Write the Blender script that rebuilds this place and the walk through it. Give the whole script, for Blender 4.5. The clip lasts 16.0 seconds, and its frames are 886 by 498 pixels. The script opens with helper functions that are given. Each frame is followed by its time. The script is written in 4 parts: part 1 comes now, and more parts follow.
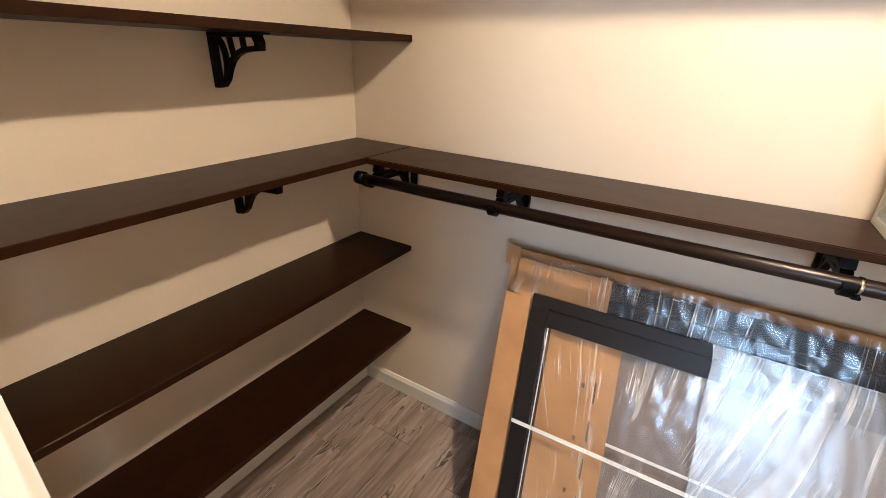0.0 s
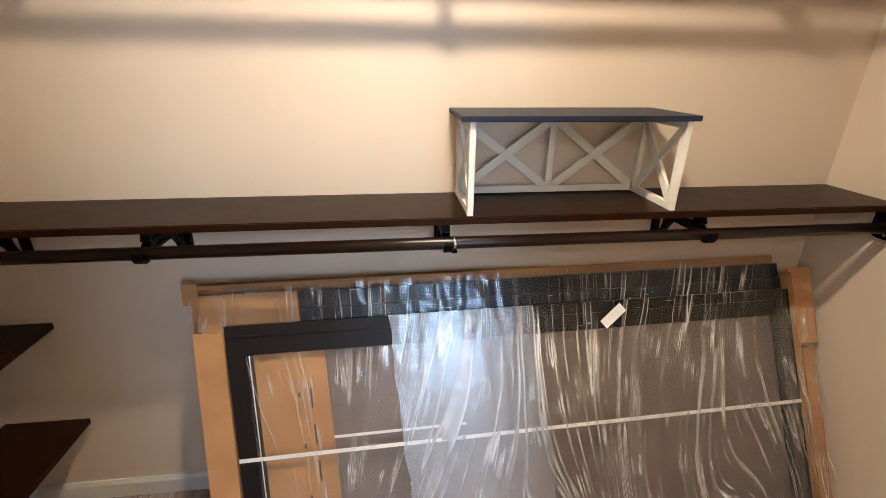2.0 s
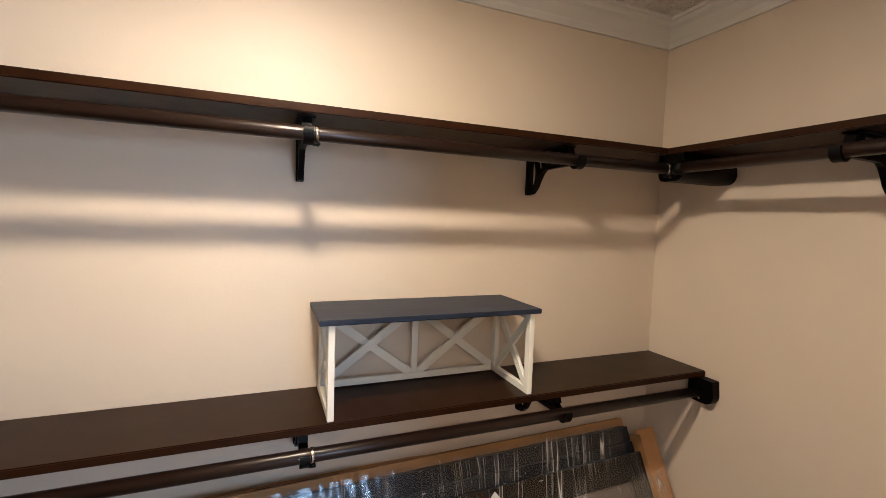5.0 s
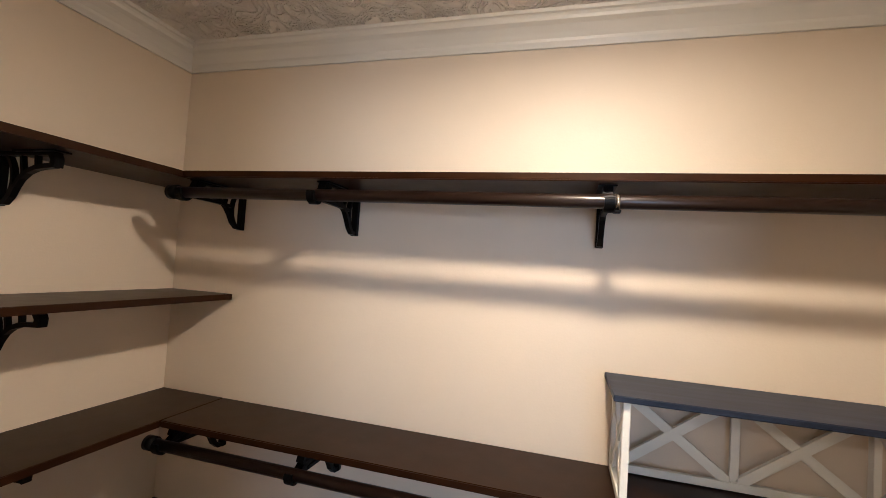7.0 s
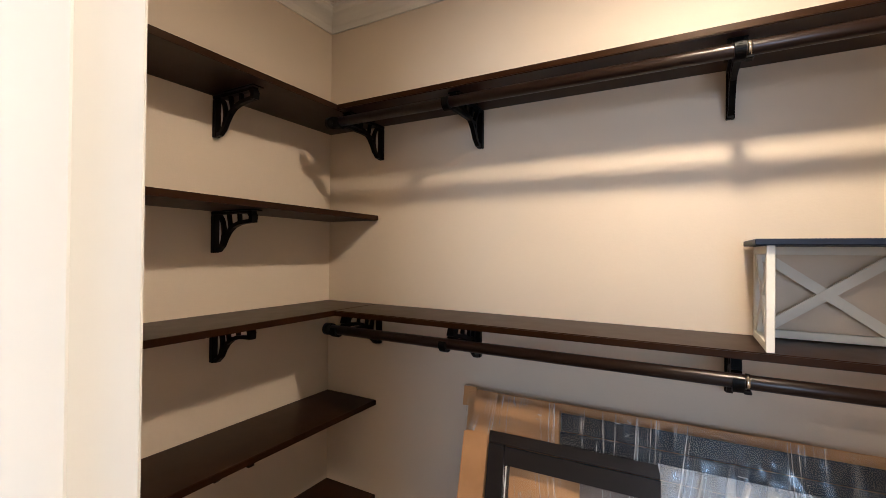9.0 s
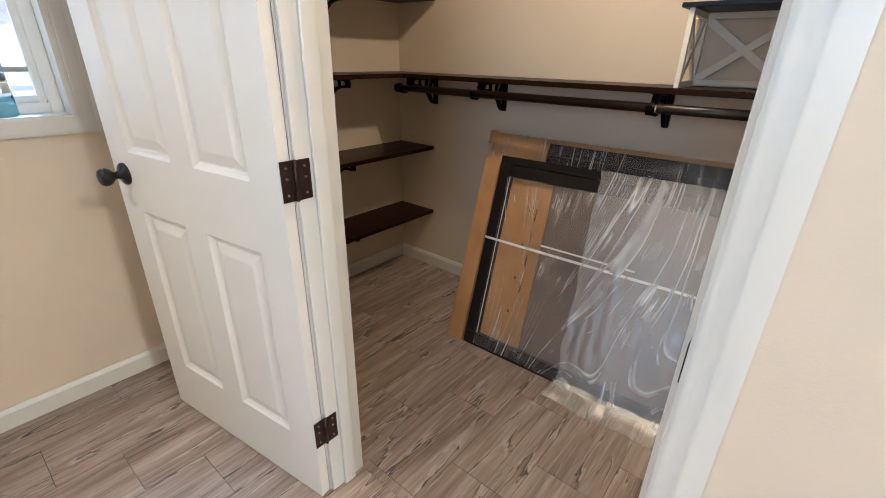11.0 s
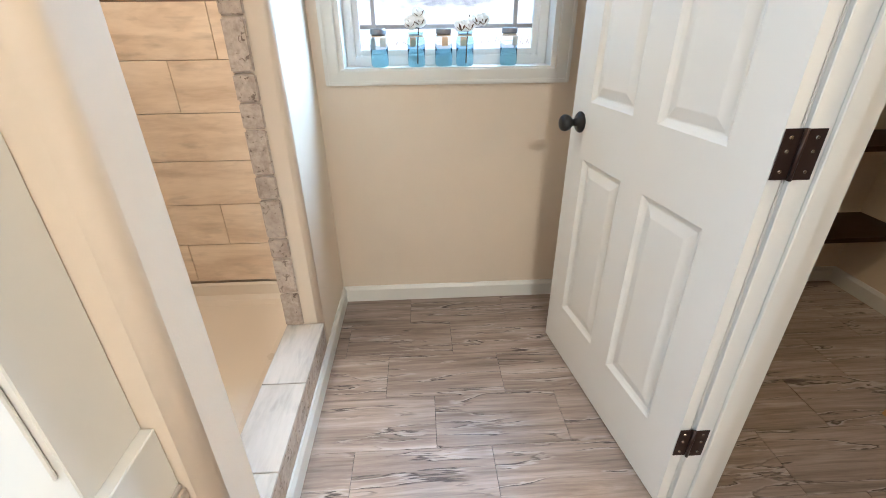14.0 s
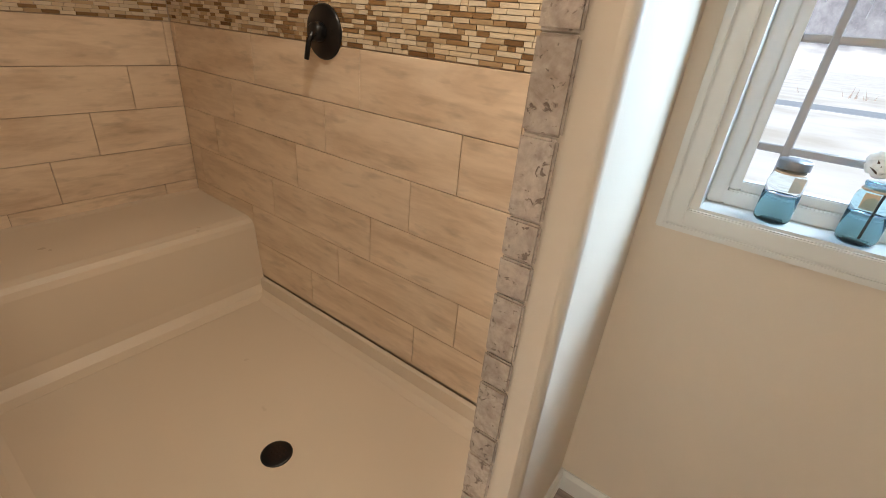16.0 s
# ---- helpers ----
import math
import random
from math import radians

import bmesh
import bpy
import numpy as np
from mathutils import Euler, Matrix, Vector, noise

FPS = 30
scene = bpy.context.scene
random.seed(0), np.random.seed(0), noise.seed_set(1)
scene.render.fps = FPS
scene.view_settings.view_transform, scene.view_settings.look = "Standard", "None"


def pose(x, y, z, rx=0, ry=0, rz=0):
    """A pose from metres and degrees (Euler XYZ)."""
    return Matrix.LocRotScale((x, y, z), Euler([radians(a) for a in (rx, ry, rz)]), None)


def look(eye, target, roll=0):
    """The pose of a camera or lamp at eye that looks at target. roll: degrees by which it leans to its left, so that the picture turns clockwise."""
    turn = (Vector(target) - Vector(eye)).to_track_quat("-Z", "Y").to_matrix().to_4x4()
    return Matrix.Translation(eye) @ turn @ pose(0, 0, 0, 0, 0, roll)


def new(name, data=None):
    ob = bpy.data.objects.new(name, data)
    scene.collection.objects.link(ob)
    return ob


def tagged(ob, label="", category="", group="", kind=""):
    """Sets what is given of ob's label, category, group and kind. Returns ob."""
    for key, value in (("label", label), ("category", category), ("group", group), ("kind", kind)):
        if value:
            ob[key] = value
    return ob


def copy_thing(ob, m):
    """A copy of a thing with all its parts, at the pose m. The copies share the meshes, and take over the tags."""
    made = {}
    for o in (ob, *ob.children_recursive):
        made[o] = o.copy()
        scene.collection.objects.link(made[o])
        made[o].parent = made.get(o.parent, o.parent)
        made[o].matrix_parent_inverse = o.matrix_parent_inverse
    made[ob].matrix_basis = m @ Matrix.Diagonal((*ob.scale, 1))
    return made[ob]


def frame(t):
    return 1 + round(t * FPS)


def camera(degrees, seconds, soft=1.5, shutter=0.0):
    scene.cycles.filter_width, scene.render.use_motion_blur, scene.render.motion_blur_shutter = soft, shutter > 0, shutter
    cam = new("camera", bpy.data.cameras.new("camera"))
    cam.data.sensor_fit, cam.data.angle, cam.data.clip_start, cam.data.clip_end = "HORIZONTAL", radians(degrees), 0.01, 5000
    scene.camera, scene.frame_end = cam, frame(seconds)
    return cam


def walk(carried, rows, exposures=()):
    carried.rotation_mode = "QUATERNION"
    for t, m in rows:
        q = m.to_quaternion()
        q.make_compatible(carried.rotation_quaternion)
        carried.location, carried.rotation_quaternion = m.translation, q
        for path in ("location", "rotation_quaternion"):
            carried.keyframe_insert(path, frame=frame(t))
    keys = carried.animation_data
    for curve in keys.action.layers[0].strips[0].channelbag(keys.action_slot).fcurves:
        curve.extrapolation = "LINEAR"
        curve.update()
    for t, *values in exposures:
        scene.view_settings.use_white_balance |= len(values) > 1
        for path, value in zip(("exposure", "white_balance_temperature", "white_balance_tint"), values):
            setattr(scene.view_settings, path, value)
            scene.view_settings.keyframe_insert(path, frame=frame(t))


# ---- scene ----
cam = camera(90.7, 16.0, soft=0.85)
PATH = [
    (0, (0.115, -0.103, 1.461), (1.677, 0.844, 0.647), 2.1),
    (0.5, (0.075, -0.159, 1.468), (1.8, 0.469, 0.673), 1.2),
    (1, (0.023, -0.196, 1.488), (1.835, 0.132, 0.708), 0.9),
    (1.5, (0.059, -0.216, 1.512), (1.903, -0.186, 0.74), 0.7),
    (2, (0.105, -0.239, 1.513), (1.937, -0.461, 0.741), 0.6),
    (2.5, (0.098, -0.279, 1.544), (1.886, -0.726, 0.767), 0.5),
    (3, (0.070, -0.268, 1.588), (1.854, -0.920, 0.966), 2.0),
    (3.5, (0.056, -0.261, 1.636), (1.879, -0.995, 1.269), 2.3),
    (3.7, (0.062, -0.265, 1.645), (1.892, -1.016, 1.353), 2.2),
    (5.8, (0.149, -0.297, 1.652), (2.053, -0.909, 1.662), 0.8),
    (6, (0.143, -0.294, 1.645), (2.098, -0.715, 1.683), 1.3),
    (6.5, (0.142, -0.28, 1.658), (2.136, -0.135, 1.71), 3.3),
    (7, (0.121, -0.293, 1.661), (2.044, 0.251, 1.739), 3.8),
    (7.5, (0.108, -0.272, 1.663), (1.944, 0.514, 1.765), 3.2),
    (8, (0.117, -0.243, 1.583), (1.886, 0.682, 1.708), 3.1),
    (8.5, (0.07, -0.221, 1.478), (1.833, 0.714, 1.616), 2.6),
    (9, (-0.023, -0.279, 1.367), (1.722, 0.698, 1.381), 0.6),
    (9.2, (-0.05, -0.297, 1.329), (1.7, 0.662, 1.2), 0.6),
    (11.3, (-0.58, -0.92, 1.216), (0.696, 0.336, 0.325), -1.1),
    (11.5, (-0.601, -0.965, 1.203), (0.523, 0.421, 0.299), -1.2),
    (12, (-0.594, -1.087, 1.21), (0.18, 0.514, 0.295), -0.4),
    (12.5, (-0.572, -1.124, 1.208), (-0.042, 0.569, 0.286), -0.6),
    (13, (-0.593, -1.049, 1.203), (-0.265, 0.693, 0.278), -0.4),
    (13.5, (-0.634, -0.866, 1.197), (-0.455, 0.898, 0.272), -0.7),
    (14, (-0.651, -0.706, 1.192), (-0.564, 1.065, 0.266), -0.6),
    (14.5, (-0.611, -0.478, 1.209), (-0.696, 1.29, 0.278), 1.4),
    (15, (-0.659, -0.303, 1.255), (-1.014, 1.432, 0.326), 3.9),
    (15.5, (-0.77, -0.1, 1.315), (-1.431, 1.54, 0.38), 5.9),
    (16, (-0.862, -0.004, 1.342), (-1.867, 1.473, 0.442), 5.5),
]
EXPOSURES = [(0.0, 1.66, 5200, 9), (1.5, 1.38, 5150, 9), (3.5, 1.10, 5150, 9), (6.0, 0.97, 5000, 10), (8.0, 1.05, 5050, 10), (9.2, 1.0, 5200, 10), (11.3, 0.56, 5300, 6), (14.0, 0.58, 5250, 5), (14.6, 0.49, 5250, 5), (15.2, 0.34, 5500, 6), (16.0, 0.02, 5850, 7)]
walk(cam, [(t, look(e, g, r)) for t, e, g, r in PATH], EXPOSURES)

# ---- light ----
world = bpy.data.worlds.new("sky")
scene.world = world
world.use_nodes = True
wn = world.node_tree.nodes
sky = wn.new("ShaderNodeTexSky")
sky.sky_type = "NISHITA"
sky.sun_disc = False
sky.sun_elevation = radians(38)
sky.sun_rotation = radians(160)
sky.air_density, sky.dust_density = 1.0, 4.0
world.node_tree.links.new(sky.outputs[0], wn["Background"].inputs[0])
wn["Background"].inputs[1].default_value = 0.15


def lamp(name, kind, m, power, colour, size=0.1, size_y=None):
    d = bpy.data.lights.new(name, kind)
    d.energy, d.color = power, colour
    if kind == "AREA":
        d.size = size
        if size_y:
            d.shape, d.size_y = "RECTANGLE", size_y
        else:
            d.shape = "DISK"
    elif kind == "SUN":
        d.angle = radians(size)
    else:
        d.shadow_soft_size = size
    ob = new(name, d)
    ob.matrix_world = m
    return ob


lamp("overcast_sun", "SUN", look((8, -20, 24), (0, 0, 0)), 3.0, (1, 0.97, 0.93), 12)
lamp("window_daylight", "AREA", look((0.18, 1.90, 2.25), (-0.68, 0.80, 0.95)), 115, (0.60, 0.80, 1.0), 1.1, 0.9)
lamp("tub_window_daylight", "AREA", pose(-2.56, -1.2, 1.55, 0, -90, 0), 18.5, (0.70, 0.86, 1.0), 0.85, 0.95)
lamp("closet_ceiling_lamp", "AREA", pose(0.655, -0.33, 2.300), 12.6, (1.0, 0.73, 0.44), 0.11)
lamp("closet_ceiling_glow", "POINT", pose(0.655, -0.33, 2.310), 4.2, (1.0, 0.73, 0.44), 0.055)
# unseen lamp behind the camera, added to brighten the bathroom walls warmly
lamp("bathroom_fill_lamp", "AREA", pose(-0.25, -2.65, 2.395), 62, (1.0, 0.89, 0.74), 0.45)
# another unseen lamp, added above the shower to lift the tile's brightness
lamp("shower_fill_lamp", "AREA", pose(-1.42, 0.55, 2.395), 15, (1.0, 0.81, 0.60), 0.25)

# ---- materials ----


def rgb(c):
    return (*c, 1.0)


class Mat:
    """A node material round one principled surface."""

    def __init__(self, name, base, rough=0.6, metal=0.0):
        self.m = bpy.data.materials.new(name)
        self.m.use_nodes = True
        self.t = self.m.node_tree
        self.p = self.t.nodes["Principled BSDF"]
        self.p.inputs["Base Color"].default_value = rgb(base)
        self.p.inputs["Roughness"].default_value = rough
        self.p.inputs["Metallic"].default_value = metal

    def node(self, kind, **values):
        n = self.t.nodes.new(kind)
        for k, v in values.items():
            n.inputs[k].default_value = v
        return n

    def link(self, a, b):
        self.t.links.new(a, b)

    def place(self, scale=(1, 1, 1), own=False):
        """World position, stretched, shifted for each object where own is set."""
        g = self.node("ShaderNodeNewGeometry")
        out = g.outputs["Position"]
        if own:
            info = self.node("ShaderNodeObjectInfo")
            add = self.node("ShaderNodeVectorMath")
            mul = self.node("ShaderNodeVectorMath")
            mul.operation = "MULTIPLY"
            mul.inputs[1].default_value = (13.0, 7.0, 5.0)
            self.link(info.outputs["Random"], mul.inputs[0])
            self.link(out, add.inputs[0])
            self.link(mul.outputs[0], add.inputs[1])
            out = add.outputs[0]
        mp = self.node("ShaderNodeMapping")
        mp.inputs["Scale"].default_value = scale
        self.link(out, mp.inputs["Vector"])
        return mp.outputs[0]

    def noise(self, vec, scale, detail=4, rough=0.55, twist=0.0):
        n = self.node("ShaderNodeTexNoise", Scale=scale, Detail=detail, Roughness=rough, Distortion=twist)
        self.link(vec, n.inputs["Vector"])
        return n.outputs["Fac"]

    def ramp(self, fac, stops):
        r = self.node("ShaderNodeValToRGB")
        e = r.color_ramp.elements
        while len(e) < len(stops):
            e.new(0.5)
        for el, (at, c) in zip(e, stops):
            el.position, el.color = at, rgb(c)
        self.link(fac, r.inputs[0])
        return r.outputs[0]

    def mix(self, fac, a, b, kind="MIX"):
        n = self.node("ShaderNodeMix")
        n.data_type, n.blend_type = "RGBA", kind
        for socket, value in ((n.inputs["Factor"], fac), (n.inputs[6], a), (n.inputs[7], b)):
            if isinstance(value, (int, float)):
                socket.default_value = value
            elif isinstance(value, tuple):
                socket.default_value = rgb(value)
            else:
                self.link(value, socket)
        return n.outputs[2]

    def colour(self, out):
        self.link(out, self.p.inputs["Base Color"])

    def rough(self, fac, low, high):
        n = self.node("ShaderNodeMapRange")
        n.inputs["To Min"].default_value, n.inputs["To Max"].default_value = low, high
        self.link(fac, n.inputs[0])
        self.link(n.outputs[0], self.p.inputs["Roughness"])

    def bump(self, fac, strength, distance):
        b = self.node("ShaderNodeBump", Strength=strength, Distance=distance)
        self.link(fac, b.inputs["Height"])
        self.link(b.outputs[0], self.p.inputs["Normal"])


def painted(name, base, rough, grain=260.0, strength=0.12, stain=0.06):
    k = Mat(name, base, rough)
    v = k.place()
    dark = tuple(c * (1 - stain) for c in base)
    k.colour(k.ramp(k.noise(v, 1.7, 5), [(0.3, dark), (0.7, base)]))
    k.bump(k.noise(v, grain, 2), strength, 0.002)
    k.rough(k.noise(v, 6, 3), rough - 0.06, rough + 0.06)
    return k.m


WALL = painted("cream_wall_paint", (0.65, 0.547, 0.424), 0.55, 170, 0.16)
TRIM = painted("white_trim_paint", (0.66, 0.635, 0.58), 0.34, 60, 0.04, 0.04)
DOORW = painted("white_door_paint", (0.70, 0.68, 0.63), 0.36, 90, 0.05, 0.04)
PAN = painted("cream_shower_pan", (0.63, 0.53, 0.41), 0.30, 400, 0.02, 0.03)
TUBW = painted("white_tub_acrylic", (0.85, 0.84, 0.81), 0.18, 30, 0.01, 0.02)
VINYL = painted("white_window_vinyl", (0.74, 0.74, 0.72), 0.4, 80, 0.02, 0.03)
# dark taupe puts the backlit bars' shade into their colour
GRILLE = painted("backlit_window_grille", (0.36, 0.33, 0.315), 0.45, 80, 0.02, 0.05)
CREAMW = painted("distressed_cream_paint", (0.80, 0.77, 0.68), 0.6, 120, 0.2, 0.15)

k = Mat("stomped_ceiling", (0.78, 0.73, 0.66), 0.7)
v = k.place()
n1 = k.noise(v, 10, 3, 0.55, 2.4)
n2 = k.noise(v, 34, 2, 0.5, 1.6)
dab = k.ramp(n1, [(0.47, (0, 0, 0)), (0.53, (1, 1, 1)), (0.58, (0.9, 0.9, 0.9)), (0.63, (0.15, 0.15, 0.15))])
k.bump(k.mix(0.25, dab, n2), 1.0, 0.020)
k.colour(k.ramp(n1, [(0.4, (0.74, 0.69, 0.62)), (0.7, (0.80, 0.76, 0.69))]))
CEILING = k.m

k = Mat("espresso_shelf", (0.012, 0.0045, 0.002), 0.4)
v = k.place((2.0, 2.0, 20.0))
k.colour(k.ramp(k.noise(k.place((5, 5, 5)), 3, 5), [(0.3, (0.0120, 0.0039, 0.0012)), (0.75, (0.0220, 0.0075, 0.0025))]))
k.rough(k.noise(v, 8, 4), 0.30, 0.40)
k.p.inputs["Specular IOR Level"].default_value = 0.15
k.p.inputs["Specular Tint"].default_value = (1.0, 0.80, 0.62, 1.0)
k.bump(k.noise(v, 60, 2), 0.05, 0.001)
SHELF = k.m

k = Mat("black_bracket_paint", (0.0020, 0.0016, 0.0015), 0.42)
k.p.inputs["Specular IOR Level"].default_value = 0.09
k.rough(k.noise(k.place(), 25, 3), 0.36, 0.5)
k.bump(k.noise(k.place(), 180, 2), 0.1, 0.0008)
IRON = k.m
k = Mat("bronze_rod", (0.014, 0.0065, 0.004), 0.32, 0.3)
k.rough(k.noise(k.place(), 12, 3), 0.24, 0.36)
ROD = k.m
k = Mat("dark_bronze", (0.05, 0.03, 0.024), 0.38, 0.75)
k.rough(k.noise(k.place(), 60, 3), 0.3, 0.5)
BRONZE = k.m
k = Mat("matte_black_metal", (0.010, 0.009, 0.009), 0.3, 0.3)
k.rough(k.noise(k.place(), 40, 3), 0.24, 0.36)
BLACK = k.m
k = Mat("steel_ring", (0.62, 0.56, 0.46), 0.25, 1.0)
k.rough(k.noise(k.place(), 90, 2), 0.18, 0.32)
STEEL = k.m

# travertine-look floor tile: bands along x, wispy pale seams and dark broken veins
k = Mat("travertine_floor_tile", (0.3, 0.25, 0.21), 0.4)
soft = k.noise(k.place((0.65, 8.5, 1.0), True), 2.0, 6, 0.64, 0.8)
fine = k.noise(k.place((1.6, 42, 1.0), True), 2.2, 5, 0.62, 0.3)
cloud = k.noise(k.place((1.6, 4.5, 1.0), True), 2.6, 6, 0.62, 0.5)
vein = k.noise(k.place((0.95, 8.5, 1.0), True), 1.9, 5, 0.52, 0.45)
base = k.ramp(soft, [(0.32, (0.085, 0.060, 0.047)), (0.44, (0.195, 0.146, 0.116)), (0.55, (0.325, 0.258, 0.212)), (0.68, (0.52, 0.440, 0.378))])
base = k.mix(0.28, base, k.ramp(cloud, [(0.32, (0.16, 0.125, 0.105)), (0.5, (0.280, 0.218, 0.178)), (0.70, (0.47, 0.395, 0.335))]))
base = k.mix(0.24, base, k.ramp(fine, [(0.36, (0.105, 0.080, 0.066)), (0.64, (0.48, 0.405, 0.345))]))
crack = k.ramp(vein, [(0.484, (0, 0, 0)), (0.496, (1, 1, 1)), (0.503, (1, 1, 1)), (0.511, (0, 0, 0))])
pale = k.ramp(vein, [(0.506, (0, 0, 0)), (0.520, (0.65, 0.65, 0.65)), (0.545, (0, 0, 0))])
gate = k.ramp(k.noise(k.place((1.3, 5, 1), True), 2.6, 3), [(0.43, (0, 0, 0)), (0.55, (1, 1, 1))])
crack = k.mix(1.0, crack, gate, "MULTIPLY")
pale = k.mix(1.0, pale, gate, "MULTIPLY")
base = k.mix(pale, base, (0.50, 0.45, 0.41))
k.colour(k.mix(1.0, k.mix(crack, base, (0.060, 0.043, 0.036)), (1.02, 0.975, 0.96), "MULTIPLY"))
k.rough(cloud, 0.36, 0.50)
k.p.inputs["Specular IOR Level"].default_value = 0.5
k.bump(k.mix(0.8, k.mix(0.4, soft, fine), crack, "SUBTRACT"), 0.5, 0.004)
FLOOR = k.m
k = Mat("dark_grout", (0.045, 0.036, 0.032), 0.85)
k.bump(k.noise(k.place(), 300, 2), 0.3, 0.001)
GROUT = k.m

# wood-look shower tile
def wood_tile(name, pale, dark, stretch):
    k = Mat(name, pale, 0.32)
    a = k.noise(k.place(stretch, True), 1.5, 5, 0.6, 0.4)
    b = k.noise(k.place(tuple(s * 5 for s in stretch), True), 1.6, 4)
    c = k.noise(k.place(tuple(0.5 + s * 0.5 for s in stretch), True), 5.5, 3, 0.5, 0.3)
    base = k.ramp(a, [(0.32, dark), (0.55, pale), (0.8, tuple(min(1, x * 1.1) for x in pale))])
    base = k.mix(0.28, base, k.ramp(b, [(0.3, dark), (0.7, pale)]))
    spot = k.ramp(c, [(0.56, (0, 0, 0)), (0.80, (0.6, 0.6, 0.6))])
    k.colour(k.mix(spot, base, tuple(x * 0.62 for x in dark)))
    k.rough(b, 0.26, 0.40)
    k.bump(b, 0.08, 0.001)
    return k.m


WOODT = wood_tile("wood_look_tile", (0.79, 0.64, 0.475), (0.58, 0.425, 0.285), (1.6, 1.6, 9.0))
CURBT = wood_tile("pale_curb_tile", (0.49, 0.445, 0.395), (0.33, 0.29, 0.25), (9.0, 1.6, 9.0))
k = Mat("tile_grout", (0.45, 0.36, 0.27), 0.85)
k.bump(k.noise(k.place(), 400, 2), 0.2, 0.001)
TGROUT = k.m

k = Mat("tumbled_stone_trim", (0.4, 0.34, 0.29), 0.55)
a = k.noise(k.place((1, 1, 1), True), 20, 6, 0.65, 0.8)
b = k.noise(k.place((1, 1, 1), True), 70, 4)
base = k.mix(0.3, k.ramp(a, [(0.3, (0.30, 0.245, 0.205)), (0.48, (0.48, 0.415, 0.36)), (0.66, (0.64, 0.575, 0.515))]), k.ramp(b, [(0.35, (0.26, 0.21, 0.175)), (0.6, (0.60, 0.54, 0.48))]))
pit = k.ramp(k.noise(k.place((1, 1, 1), True), 48, 3, 0.6, 1.0), [(0.60, (0, 0, 0)), (0.66, (1, 1, 1))])
tone = k.ramp(k.node("ShaderNodeObjectInfo").outputs["Random"], [(0.0, (0.74, 0.675, 0.61)), (1.0, (1.0, 0.94, 0.87))])
k.colour(k.mix(1.0, k.mix(pit, base, (0.20, 0.155, 0.125)), tone, "MULTIPLY"))
k.bump(k.mix(0.6, a, pit, "SUBTRACT"), 0.5, 0.004)
STONE = k.m

k = Mat("glass_mosaic", (0.5, 0.4, 0.25), 0.16)
g = k.node("ShaderNodeNewGeometry")
k.colour(k.ramp(g.outputs["Random Per Island"], [(0.0, (0.16, 0.085, 0.035)), (0.2, (0.33, 0.20, 0.09)), (0.42, (0.56, 0.43, 0.27)), (0.7, (0.70, 0.60, 0.45)), (1.0, (0.62, 0.48, 0.30))]))
k.rough(g.outputs["Random Per Island"], 0.08, 0.4)
MOSAIC = k.m

k = Mat("cardboard", (0.45, 0.25, 0.10), 0.8)
v = k.place((1, 1, 1))
k.colour(k.ramp(k.noise(v, 5, 5), [(0.3, (0.33, 0.165, 0.058)), (0.7, (0.46, 0.245, 0.095))]))
k.bump(k.noise(k.place((1, 60, 1)), 4, 2), 0.12, 0.001)
CARD = k.m
k = Mat("printed_ink", (0.10, 0.055, 0.03), 0.7)
INK = k.m
k = Mat("charcoal_frame", (0.011, 0.0085, 0.0075), 0.40)
k.rough(k.noise(k.place(), 30, 3), 0.32, 0.46)
k.p.inputs["Specular IOR Level"].default_value = 0.2
FRAME = k.m
k = Mat("blue_black_frame", (0.010, 0.014, 0.021), 0.34)
k.rough(k.noise(k.place(), 30, 3), 0.28, 0.42)
k.p.inputs["Specular IOR Level"].default_value = 0.2
FRAMEB = k.m
k = Mat("grey_brown_backing", (0.15, 0.112, 0.088), 0.5)
k.colour(k.ramp(k.noise(k.place(), 3, 4), [(0.3, (0.115, 0.084, 0.066)), (0.7, (0.17, 0.128, 0.104))]))
BACKING = k.m
k = Mat("white_strap", (0.72, 0.70, 0.66), 0.4)
k.rough(k.noise(k.place(), 50, 2), 0.35, 0.5)
STRAP = k.m
k = Mat("paper_label", (0.78, 0.77, 0.74), 0.6)
PAPER = k.m
k = Mat("kraft_tag", (0.62, 0.47, 0.32), 0.75)
k.bump(k.noise(k.place(), 300, 2), 0.1, 0.0005)
TAG = k.m


